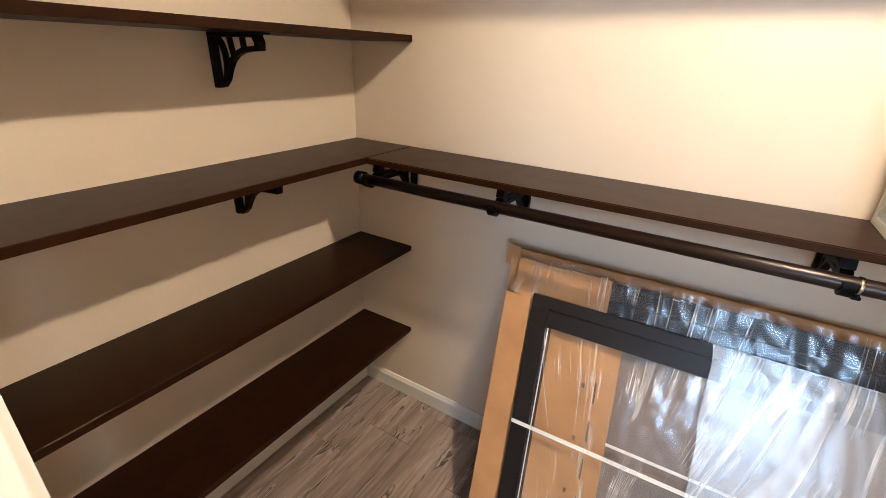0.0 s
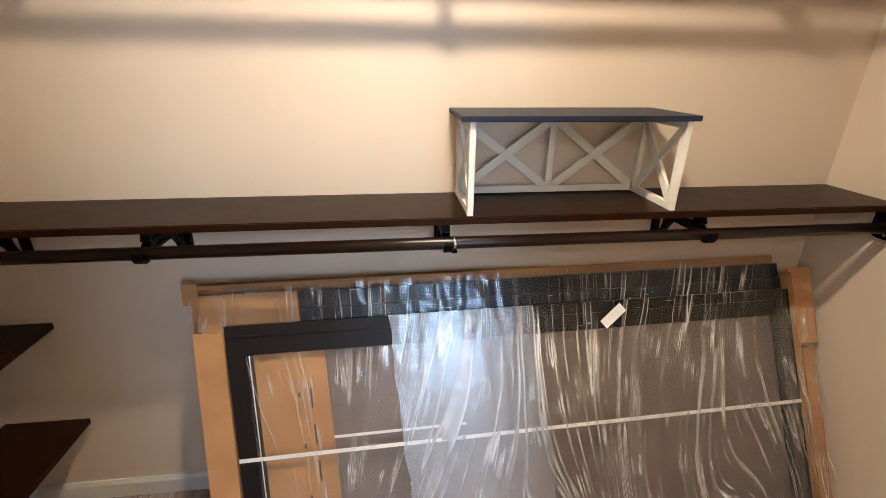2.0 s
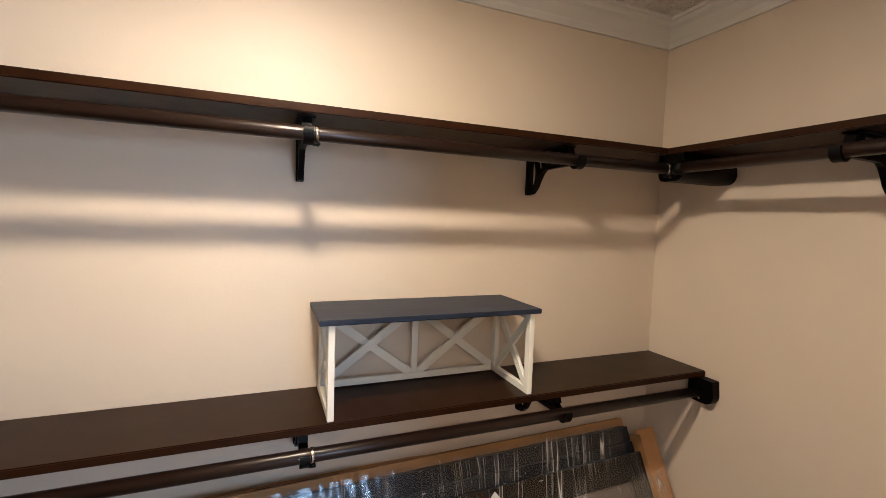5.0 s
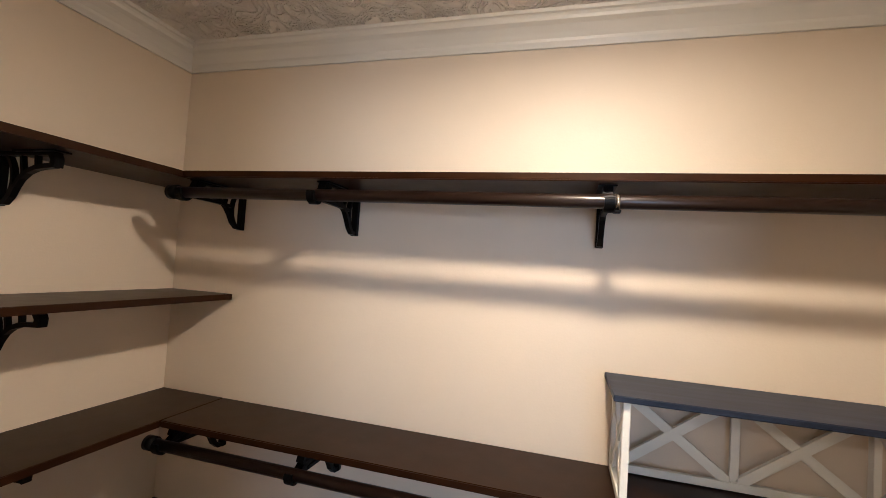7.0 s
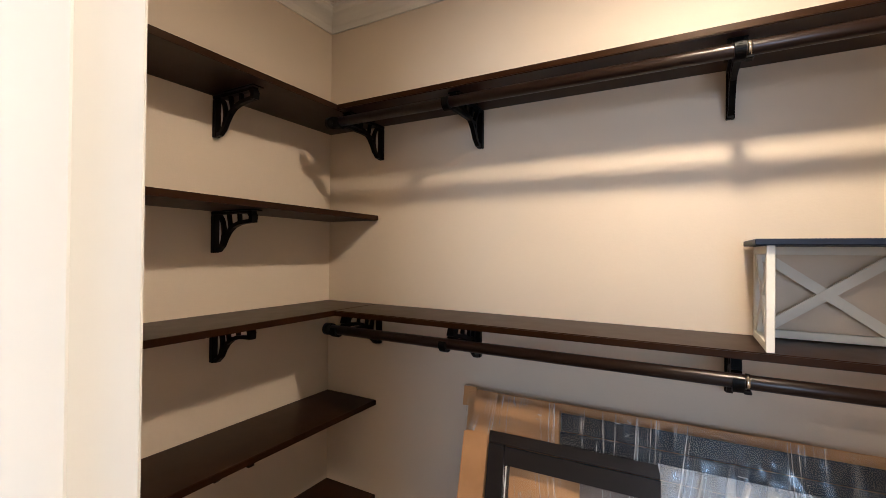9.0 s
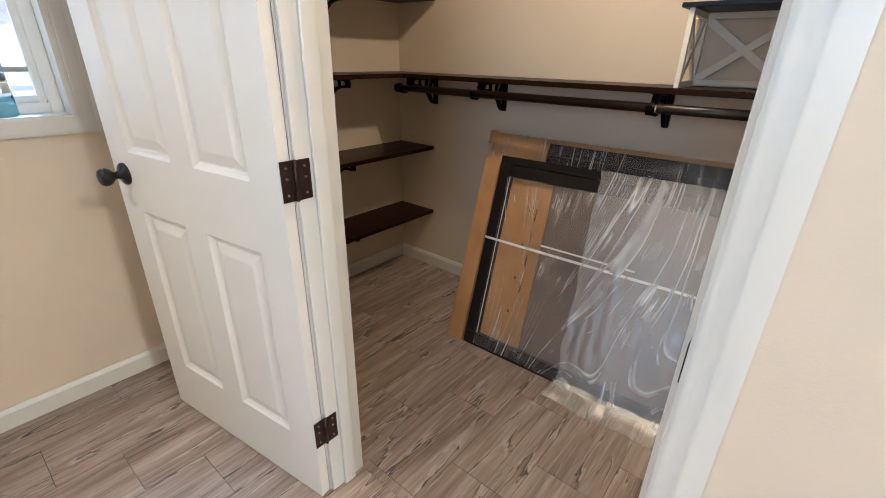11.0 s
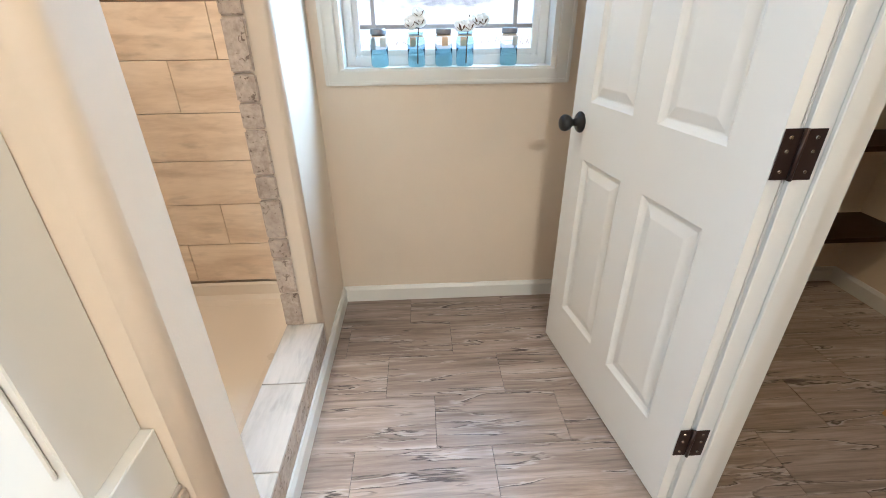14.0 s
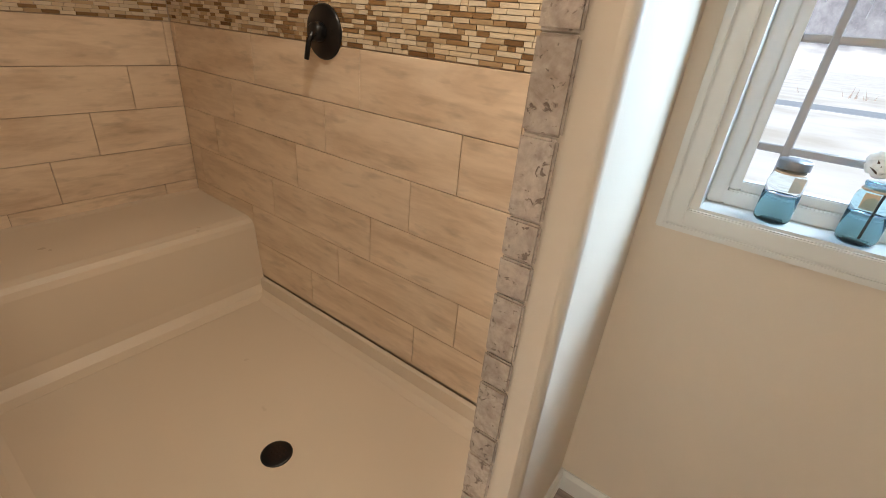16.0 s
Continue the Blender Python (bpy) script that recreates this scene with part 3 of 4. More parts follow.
# ---- outside ----
structure("ground", boxes((-400, 400, -400, 600, -0.75, -0.55)), GROUND, "pale winter grass and gravel", "ground")
structure("road", boxes((-400, 400, 27, 30.5, -0.55, -0.53)), ASPHALT, "grey asphalt road", "road")
bm = bmesh.new()
rng = random.Random(4)


def spike(bm, a, b, r):
    """A thin three-sided twig from a to b."""
    ring = [bm.verts.new((a[0] + r * c, a[1] + r * d, a[2])) for c, d in ((1, 0), (-0.5, 0.87), (-0.5, -0.87))]
    tip = bm.verts.new(b)
    for q in range(3):
        bm.faces.new((ring[q], ring[(q + 1) % 3], tip))


for i in range(420):
    x, y = rng.uniform(-330, 330), 250 + 200 * rng.random() ** 1.3
    if noise.noise(Vector((x * 0.012, y * 0.02, 3.0))) < -0.12 - 0.0012 * x:
        continue
    g, h = -0.54 + (y - 190) * 0.328, rng.uniform(6, 10)
    spike(bm, (x, y, g - 2), (x + rng.uniform(-0.4, 0.4), y, g + h), 0.32)
    for j in range(9):
        z0 = g + h * rng.uniform(0.25, 0.8)
        w = rng.uniform(1.2, 3.2)
        spike(bm, (x, y, z0), (x + rng.choice((-1, 1)) * w, y + rng.uniform(-2, 2), z0 + w * rng.uniform(0.6, 1.3)), 0.22)
brush = bmesh.new()
for i in range(900):
    x, y = rng.uniform(-60, 60), 37 + rng.uniform(0, 5)
    if noise.noise(Vector((x * 0.12, y * 0.2, 8.0))) < 0.0:
        continue
    spike(brush, (x, y, -0.56), (x + rng.uniform(-0.3, 0.3), y, -0.5 + rng.uniform(0.2, 0.75)), 0.05)
ridge = bmesh.new()
crest = [(-900 + 60 * q, 95 + 14 * noise.noise(Vector((q * 0.35, 2.0, 0.0)))) for q in range(31)]
low = [ridge.verts.new((x, 190, -0.54)) for x, z in crest]
high = [ridge.verts.new((x, 480, z)) for x, z in crest]
for q in range(30):
    ridge.faces.new((low[q], low[q + 1], high[q + 1], high[q]))
structure("backdrop_hill", ridge, HILL, "pale winter hillside with bare woods in the distance", "hill")
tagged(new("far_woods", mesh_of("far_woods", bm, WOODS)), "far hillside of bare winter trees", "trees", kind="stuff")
tagged(new("roadside_brush", mesh_of("roadside_brush", brush, BRUSH)), "dry brown brush beside the far road", "brush", kind="stuff")

# ---- closet door ----
DW, DH, DT = 0.757, 2.02, 0.030
door = thing("door_1", Matrix.Translation((-0.039, 0.007, 0.011)) @ pose(0, 0, 0, 0, 0, 98.1), "white six-panel interior door standing wide open", "door")
P_ROWS = ((0.205, 0.780), (0.957, 1.580), (1.690, 1.915))
P_COLS = ((0.107, 0.327), (0.428, 0.650))
for z0, z1 in ((0, 0.205), (0.780, 0.957), (1.580, 1.690), (1.915, DH)):
    part("rail", boxes((0.107, 0.650, -DT, 0, z0, z1)), DOORW, door)
for x0, x1 in ((0, 0.107), (0.650, DW)):
    part("stile", boxes((x0, x1, -DT, 0, 0, DH)), DOORW, door)
for z0, z1 in P_ROWS:
    part("mullion", boxes((0.327, 0.428, -DT, 0, z0, z1)), DOORW, door)
    for x0, x1 in P_COLS:
        bm = bmesh.new()
        rings = []
        for inset, depth in ((0, 0), (0.008, -0.006), (0.016, -0.010), (0.020, -0.0105), (0.046, -0.0035), (0.050, -0.003)):
            rings.append([bm.verts.new((x, depth, z)) for x, z in ((x0 + inset, z0 + inset), (x1 - inset, z0 + inset), (x1 - inset, z1 - inset), (x0 + inset, z1 - inset))])
        rings.insert(0, [bm.verts.new((x, -DT, z)) for x, z in ((x0, z0), (x1, z0), (x1, z1), (x0, z1))])
        for a, b in zip(rings, rings[1:]):
            for i in range(4):
                bm.faces.new((a[i], a[(i + 1) % 4], b[(i + 1) % 4], b[i]))
        bm.faces.new(rings[-1])
        bm.faces.new(rings[0][::-1])
        part("panel", bm, DOORW, door)
knob = part("knob", lathe([(0.033, 0.0), (0.033, 0.004), (0.029, 0.009), (0.013, 0.013), (0.011, 0.026), (0.013, 0.032), (0.022, 0.040), (0.026, 0.050), (0.026, 0.058), (0.021, 0.066), (0.010, 0.069)], 28), BLACK, door, "matte black round door knob", True)
knob.matrix_basis = pose(0.697, 0, 0.889, -90, 0, 0)
part("latch_plate", boxes((DW - 0.0005, DW + 0.0015, -0.026, -0.004, 0.865, 0.915)), BLACK, door)
for z in (0.252, 0.981, 1.80):
    h = thing("hinge", pose(0, 0, z), "dark bronze butt hinge joining door and jamb", "hinge", "door hinges")
    leaf_a = part("leaf", boxes((-0.038, -0.0060, 0.0040, 0.0062, -0.045, 0.045), bevel=0.0005), BRONZE, h)
    leaf_b = part("leaf", boxes((-0.0015, 0.034, 0.0008, 0.0029, -0.045, 0.045), bevel=0.0005), BRONZE, h)
    part("knuckle", tube([(-0.004, 0.0010, -0.046), (-0.004, 0.0010, 0.046)], 0.0042, 12), BRONZE, h, smooth=True)
    for dz in (-0.03, 0.0, 0.03):
        for dx in (-0.024, 0.020):
            s = part("screw", lathe([(0.0038, 0), (0.003, 0.0014)], 10), STEEL, leaf_a if dx < 0 else leaf_b)
            s.matrix_basis = pose(dx, 0.0042 if dx < 0 else 0.0012, dz + (0.006 if dz == 0 else 0), 90, 0, 0)
strike = thing("strike_plate", pose(0.016, -0.7921, 0.90), "black strike plate let into the jamb", "strike plate")
part("plate", boxes((-0.014, 0.014, -0.0005, 0.0018, -0.029, 0.029), bevel=0.0005), BLACK, strike)

# ---- closet shelving ----
SD, ST = 0.25, 0.020
SL = 0.268


def shelf(name, z, label, back=False, right=False):
    t = thing(name, pose(0, 0, z), label, "shelf", "closet shelves")
    gap = 0.001
    part("side_board", boxes((FX + 0.003, CX - gap, CYL - SL + 0.0025, CYL - gap, -ST, 0), bevel=0.001), SHELF, t)
    part("edge_band", boxes((FX + 0.003, CX - gap if not back else CX - SD, CYL - SL, CYL - SL + 0.0023, -ST, 0), bevel=0.0009, segments=2), SHELF, t)
    if back:
        part("back_board", boxes((CX - SD, CX - gap, CYR + (SD if right else gap) + 0.0005, CYL - SL - 0.0005, -ST, 0), bevel=0.0025, segments=2), SHELF, t)
    if right:
        part("right_board", boxes((FX + 0.003, CX - gap, CYR + gap, CYR + SD, -ST, 0), bevel=0.0025, segments=2), SHELF, t)
    return t


LEVELS = (0.373, 0.759, 1.152, 1.514, 1.897)
shelf("wall_shelf", LEVELS[0], "espresso brown wooden wall shelf near the floor")
shelf("wall_shelf", LEVELS[1], "espresso brown wooden wall shelf")
shelf("corner_shelf", LEVELS[2], "espresso brown L-shaped wooden shelf above a rod", True)
shelf("wall_shelf", LEVELS[3], "espresso brown wooden wall shelf")
shelf("corner_shelf", LEVELS[4], "espresso brown wooden shelf running round three walls", True, True)

BH, BD = 0.138, 0.205


def arc(cx, cz, rx, rz, a0, a1, n=14):
    return [(cx + rx * math.cos(radians(a0 + (a1 - a0) * i / n)), cz + rz * math.sin(radians(a0 + (a1 - a0) * i / n))) for i in range(n + 1)]


def bracket(rod):
    """A black openwork bracket; wall at local x = 0, shelf underside at z = 0, reaching out along +x."""
    b = thing("shelf_bracket", pose(0, 0, 0), "black openwork shelf bracket holding a rod" if rod else "black openwork shelf bracket screwed to the wall", "bracket", "rod brackets" if rod else "shelf brackets")
    part("wall_leg", boxes((0.0005, 0.019, -0.0105, 0.0105, -BH, -0.012), bevel=0.002), IRON, b)
    arm = part("top_arm", boxes((0.0005, BD, -0.0105, 0.0105, -0.012, -0.0005), bevel=0.002), IRON, b)
    part("mounting_plate", boxes((0.075, BD + 0.012, -0.021, 0.021, -0.0045, -0.0003), bevel=0.001), IRON, arm)
    part("brace", ribbon([(0.004, -BH + 0.006), (0.034, -BH + 0.009), (0.054, -BH + 0.026), (0.068, -0.088), (0.086, -0.066), (0.108, -0.051), (0.135, -0.042), (0.165, -0.038), (0.200, -0.036)], 0.0075, 0.012), IRON, b)
    part("scroll", ribbon(arc(0.016, -0.070, 0.042, 0.062, -75, 82), 0.0070, 0.009), IRON, b)
    part("strut", ribbon([(0.082, -0.010), (0.092, -0.060)], 0.0060, 0.009), IRON, b)
    part("strut", ribbon([(0.135, -0.010), (0.138, -0.042)], 0.0060, 0.009), IRON, b)
    part("nose", ribbon([(0.192, -0.008), (0.201, -0.022), (0.198, -0.040)], 0.0102, 0.018), IRON, b)
    if rod:
        part("rod_cup", ribbon(arc(0.255, -0.047, 0.0215, 0.0215, 195, 385, 16), 0.0110, 0.008), IRON, b)
        part("cup_neck", ribbon([(0.190, -0.034), (0.215, -0.038), (0.236, -0.052)], 0.0110, 0.016), IRON, b)
        part("lower_bar", ribbon([(0.060, -0.062), (0.120, -0.056), (0.238, -0.054)], 0.0065, 0.010), IRON, b)
        part("cup_post", ribbon([(0.212, -0.006), (0.222, -0.030)], 0.0110, 0.014), IRON, b)
    return b


plain, holding = bracket(False), bracket(True)
side_m = [pose(0.874, CYL, z - ST, 0, 0, -90) for z in LEVELS]
plain.matrix_basis = side_m[0]
for m in side_m[1:]:
    copy_thing(plain, m)
back_m = [pose(CX, y, z - ST, 0, 0, 180) for z in (LEVELS[2], LEVELS[4]) for y in (0.815, 0.372, -0.378, -1.117)]
back_m += [pose(x, CYR, LEVELS[4] - ST, 0, 0, 90) for x in (0.71, 0.28)]
holding.matrix_basis = back_m[0]
for m in back_m[1:]:
    copy_thing(holding, m)


def hanging_rod(a, b, label):
    way = (Vector(b) - Vector(a)).normalized()
    r = thing("hanging_rod", Matrix.Translation(a), label, "closet rod", "closet rods")
    off = [Vector(b) - Vector(a)]
    part("bar", tube([(0, 0, 0), tuple(off[0])], 0.0165, 20), ROD, r, smooth=True)
    part("end_cap", tube([tuple(-way * 0.004), tuple(way * 0.030)], 0.0215, 20), IRON, r, "black end cap", True)
    part("end_cap", tube([tuple(off[0] - way * 0.030), tuple(off[0] + way * 0.0)], 0.0215, 20), IRON, r, "black end cap", True)
    return r


ZR = -ST - 0.047
RX = CX - 0.255
for z in (LEVELS[2], LEVELS[4]):
    hanging_rod((RX, CYR + 0.002, z + ZR), (RX, 0.865, z + ZR), "dark bronze hanging rod under the back shelf")
hanging_rod((FX + 0.002, CYR + 0.255, LEVELS[4] + ZR), (RX - 0.03, CYR + 0.255, LEVELS[4] + ZR), "dark bronze hanging rod under the end shelf")
for z in (LEVELS[2], LEVELS[4]):
    for y in ((-0.396,) if z < 1.5 else (-0.396, -1.46)):
        rg = thing("rod_joint", pose(RX, y, z + ZR), "pale metal joint ring round the rod", "rod joint", "rod joints")
        part("ring", tube([(0, -0.004, 0), (0, 0.004, 0)], 0.0185, 20), STEEL, rg, smooth=True)
        part("clip", boxes((-0.012, 0.012, -0.008, 0.008, -0.026, -0.0187), bevel=0.002), IRON, rg)



def rod_socket(x, y, z, deep, label):
    """A black end bracket on the right-hand wall that ties the rod's end to the shelf above it."""
    k2 = thing("rod_socket", pose(x, y, z), label, "rod socket", "rod sockets")
    bm = bmesh.new()
    prof = [(-0.045, 0.0)] + arc(-0.020, -0.052, 0.030, 0.032, 180, 270, 6)[:-1] + [(-0.020, -0.084), (0.022, -0.084)] + arc(0.022, -0.060, 0.022, 0.024, 270, 360, 5)[1:] + [(0.044, 0.0)]
    a, b = [[bm.verts.new((px, py, pz)) for px, pz in prof] for py in (0.001, deep)]
    for q in range(len(prof)):
        w = (q + 1) % len(prof)
        bm.faces.new((a[q], a[w], b[w], b[q]))
    bm.faces.new(a[::-1])
    bm.faces.new(b)
    part("body", bm, IRON, k2)
    sc = part("screw", lathe([(0.0045, 0), (0.0035, 0.0016)], 12), STEEL, k2)
    sc.matrix_basis = pose(0.0, deep + 0.0002, -0.070, -90, 0, 0)
    return k2


rod_socket(RX, CYR, LEVELS[2] - ST - 0.0005, 0.034, "black rounded end bracket joining rod and shelf")
rod_socket(RX, CYR, LEVELS[4] - ST - 0.0005, 0.243, "long black end bracket holding the rod below the shelf")

# ---- little X-braced crate shelf on the corner shelf ----
CW, CD2, CH2 = 0.57, 0.222, 0.238
crate = thing("display_riser", pose(1.174, -0.439, LEVELS[2], 0, 0, 0), "cream X-braced display riser with blue stained top", "display riser")


def bar(bm_name, a, b, width, thick, normal, parent):
    """A flat lath from a to b, width in its plane, thick along normal."""
    a, b, nrm = Vector(a), Vector(b), Vector(normal)
    way = (b - a).normalized()
    side = way.cross(nrm)
    bm = bmesh.new()
    v = [bm.verts.new(p + side * s * width / 2 + nrm * q * thick / 2) for p in (a, b) for s in (-1, 1) for q in (-1, 1)]
    for f in ((0, 1, 3, 2), (4, 6, 7, 5), (0, 4, 5, 1), (2, 3, 7, 6), (0, 2, 6, 4), (1, 5, 7, 3)):
        bm.faces.new([v[i] for i in f])
    return part(bm_name, bm, CREAMW, parent)


part("top_board", boxes((-0.012, CD2 + 0.004, -CW - 0.014, 0.030, CH2, CH2 + 0.014), bevel=0.002), BLUEW, crate, "blue-grey stained wooden top")
for y in (0.0, -CW + 0.016):
    yc = y - 0.008 + (0.008 if y == 0 else 0)
    for x in (0.0, CD2 - 0.022):
        part("post", boxes((x, x + 0.022, yc - 0.008, yc + 0.008, 0, CH2 - 0.0005), bevel=0.001), CREAMW, crate)
    for z in (0.0, CH2 - 0.0205):
        part("side_rail", boxes((0.0225, CD2 - 0.0225, yc - 0.0075, yc + 0.0075, z, z + 0.020), bevel=0.001), CREAMW, crate)
    bar("brace", (0.022, yc, 0.022), (CD2 - 0.022, yc, CH2 - 0.022), 0.022, 0.010, (0, 1, 0), crate)
    bar("brace", (0.022, yc, CH2 - 0.022), (CD2 - 0.022, yc, 0.022), 0.022, 0.008, (0, 1, 0), crate)
xb = CD2 - 0.010
for z in (0.004, CH2 - 0.0205):
    part("back_rail", boxes((xb - 0.007, xb + 0.007, -CW + 0.024, -0.0085, z, z + 0.020), bevel=0.001), CREAMW, crate)
ymid = -CW / 2 + 0.006
part("back_post", boxes((xb - 0.006, xb + 0.006, ymid - 0.010, ymid + 0.010, 0.0245, CH2 - 0.021), bevel=0.001), CREAMW, crate)
for y0, y1 in ((-0.010, ymid + 0.010), (ymid - 0.010, -CW + 0.026)):
    bar("brace", (xb, y0, 0.022), (xb, y1, CH2 - 0.022), 0.024, 0.012, (1, 0, 0), crate)
    bar("brace", (xb, y0, CH2 - 0.022), (xb, y1, 0.022), 0.024, 0.009, (1, 0, 0), crate)

# ---- boxed window units leaning on the back wall ----
ALONG = Vector((0.030, -1.0, 0.0))


def leaning(x, y, lean, u, v, w=0.0):
    """A place on a leaning unit: u along, v up its face, w off the face to the room; x, y of its foot and how far it leans in."""
    up = Vector((lean, 0.075, 0.817)).normalized()
    out = Vector((-0.817, 0, lean)).normalized()
    return Vector((x, y, 0)) + ALONG * u + up * v + out * w


def slab(foot, u0, u1, v0, v1, w0, w1, bm=None):
    bm = bm or bmesh.new()
    v = [bm.verts.new(leaning(*foot, u, vv, w)) for u in (u0, u1) for vv in (v0, v1) for w in (w0, w1)]
    for f in ((0, 1, 3, 2), (4, 6, 7, 5), (0, 4, 5, 1), (2, 3, 7, 6), (0, 2, 6, 4), (1, 5, 7, 3)):
        bm.faces.new([v[i] for i in f])
    return bm


def sheet(foot, u0, u1, v0, v1, w, nu, nv, crumple, seed):
    """A thin crumpled film lying over a leaning face."""
    bm = bmesh.new()
    grid = []
    for i in range(nu + 1):
        col = []
        for j in range(nv + 1):
            u, vv = u0 + (u1 - u0) * i / nu, v0 + (v1 - v0) * j / nv
            d = noise.noise(Vector((u * 22 + seed, vv * 5, seed))) + 0.6 * noise.noise(Vector((u * 50 + vv * 24, vv * 16, seed * 3)))
            edge = 0.012 * noise.noise(Vector((vv * 9, seed * 5, 0))) if i in (0, nu) else 0
            col.append(bm.verts.new(leaning(*foot, u + edge, vv, w + crumple * abs(d))))
        grid.append(col)
    for i in range(nu):
        for j in range(nv):
            bm.faces.new((grid[i][j], grid[i + 1][j], grid[i + 1][j + 1], grid[i][j + 1]))
    return bm


F1 = (0.887, 0.180, 0.353)
PW, PH = 1.835, 0.893
unit = thing("boxed_window", pose(0, 0, 0), "charcoal framed glazed unit in plastic wrap leaning on the wall", "window unit")
fw = 0.050
part("frame_bar", slab(F1, 0, PW, PH - 0.034, PH, -0.040, 0), FRAME, unit)
part("frame_bar", slab(F1, fw, PW - fw, PH - 0.088, PH - 0.036, -0.040, -0.006), FRAME, unit)
part("frame_bar", slab(F1, 0, PW, 0.0, 0.060, -0.040, 0), FRAME, unit)
part("frame_bar", slab(F1, 0, fw, 0.0605, PH - 0.0345, -0.040, -0.001), FRAME, unit)
part("frame_bar", slab(F1, PW - fw, PW, 0.0605, PH - 0.0345, -0.040, -0.001), FRAME, unit)
part("glazing_bead", slab(F1, fw, fw + 0.012, 0.0605, PH - 0.0885, -0.030, -0.010), FRAME, unit)
part("backing", slab(F1, fw, PW - fw, 0.0605, PH - 0.0885, -0.038, -0.034), BACKING, unit)
part("cardboard_strip", slab(F1, fw + 0.002, fw + 0.215, 0.062, PH - 0.090, -0.0335, -0.029), CARD, unit)
for i in range(4):
    part("print_mark", slab(F1, fw + 0.125, fw + 0.134, 0.20 + 0.155 * i, 0.214 + 0.155 * i, -0.0288, -0.0284), INK, unit)
    part("print_mark", slab(F1, fw + 0.160, fw + 0.166, 0.30 + 0.11 * i, 0.36 + 0.11 * i, -0.0288, -0.0284), INK, unit)
part("strap", slab(F1, 0.0, PW, 0.500, 0.511, 0.001, 0.0025), STRAP, unit)
part("strap", slab(F1, fw + 0.006, fw + 0.009, 0.062, PH - 0.09, -0.009, -0.0075), STRAP, unit)
part("strap", slab(F1, fw + 0.215, fw + 0.62, 0.530, 0.538, -0.0335, -0.032), STRAP, unit)
bm = bmesh.new()
for w0, w1 in ((0.0235, 0.0240),):
    lu, lv = Vector((0.80, 0.60)), Vector((-0.60, 0.80))
    ends = [Vector((1.175, PH - 0.045)) + lu * a + lv * b for a, b in ((-0.045, -0.016), (0.045, -0.016), (0.045, 0.016), (-0.045, 0.016))]
    lower, upper = [[bm.verts.new(leaning(*F1, q.x, q.y, w)) for q in ends] for w in (w0, w1)]
    bm.faces.new(upper)
    bm.faces.new(lower[::-1])
    for a in range(4):
        bm.faces.new((lower[a], lower[(a + 1) % 4], upper[(a + 1) % 4], upper[a]))
part("label", bm, PAPER, unit, "small white paper label")
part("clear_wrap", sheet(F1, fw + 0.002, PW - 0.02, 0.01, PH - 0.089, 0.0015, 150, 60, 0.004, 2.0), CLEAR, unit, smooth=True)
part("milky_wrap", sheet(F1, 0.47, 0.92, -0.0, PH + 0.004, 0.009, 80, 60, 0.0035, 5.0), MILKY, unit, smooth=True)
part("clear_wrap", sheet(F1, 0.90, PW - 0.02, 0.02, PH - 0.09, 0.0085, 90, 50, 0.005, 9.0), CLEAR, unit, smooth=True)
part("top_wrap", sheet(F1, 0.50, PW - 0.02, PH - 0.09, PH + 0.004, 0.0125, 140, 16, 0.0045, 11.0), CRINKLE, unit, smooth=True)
F2 = (0.955, 0.190, 0.318)
unit2 = thing("boxed_window", pose(0, 0, 0), "blue-black framed unit in clear plastic leaning behind another", "window unit")
PH2 = 0.955
part("frame_bar", slab(F2, 0.22, 1.835, PH2 - 0.10, PH2 - 0.052, -0.03, 0.012), FRAMEB, unit2)
part("frame_bar", slab(F2, 0.22, 1.835, PH2 - 0.050, PH2, -0.03, 0.006), FRAMEB, unit2)
part("body", slab(F2, 0.0, 1.835, 0.0, PH2 - 0.102, -0.03, 0.0), CARD, unit2, "cardboard backing")
part("corner_cap", slab(F2, -0.055, 0.219, PH2 - 0.14, PH2 + 0.004, -0.034, 0.018), CARD, unit2, "cardboard corner cap")
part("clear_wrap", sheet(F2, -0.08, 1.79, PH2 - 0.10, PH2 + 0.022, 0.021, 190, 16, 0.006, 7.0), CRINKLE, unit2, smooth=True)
F3 = (1.000, 0.200, 0.335)
PH3 = 0.965
carton = thing("cardboard_carton", pose(0, 0, 0), "flat brown cardboard carton standing behind window units", "carton")
part("face", slab(F3, -0.09, 1.865, 0.0, PH3, 0.020, 0.024), CARD, carton)
part("back", slab(F3, -0.09, 1.865, 0.0, PH3 + 0.004, -0.024, -0.020), CARD, carton)
part("end_wall", slab(F3, -0.09, -0.086, 0.0, PH3, -0.0195, 0.0195), CARD, carton)
part("top_flap", slab(F3, -0.088, 1.865, PH3 - 0.004, PH3 - 0.001, -0.0195, 0.0195), CARD, carton)
part("torn_flap", slab(F3, -0.110, -0.066, PH3 - 0.055, PH3 + 0.008, 0.0245, 0.028), CARD, carton, "torn cardboard flap")
part("print_mark", slab(F3, 0.55, 0.72, PH3 - 0.0008, PH3 - 0.0004, -0.010, 0.002), INK, carton)
side = thing("cardboard_edge_guard", pose(0, 0, 0), "folded brown cardboard edge guard beside the frame", "edge guard", "edge guards")
F4 = (0.876, 0.268, 0.368)
part("front_face", slab(F4, 0.0, 0.080, 0.0, 0.880, -0.004, 0.0), CARD, side)
part("outer_side", slab(F4, 0.0, 0.004, 0.0, 0.876, -0.085, -0.0045), CARD, side)
part("inner_side", slab(F4, 0.076, 0.080, 0.0, 0.876, -0.030, -0.0045), CARD, side)
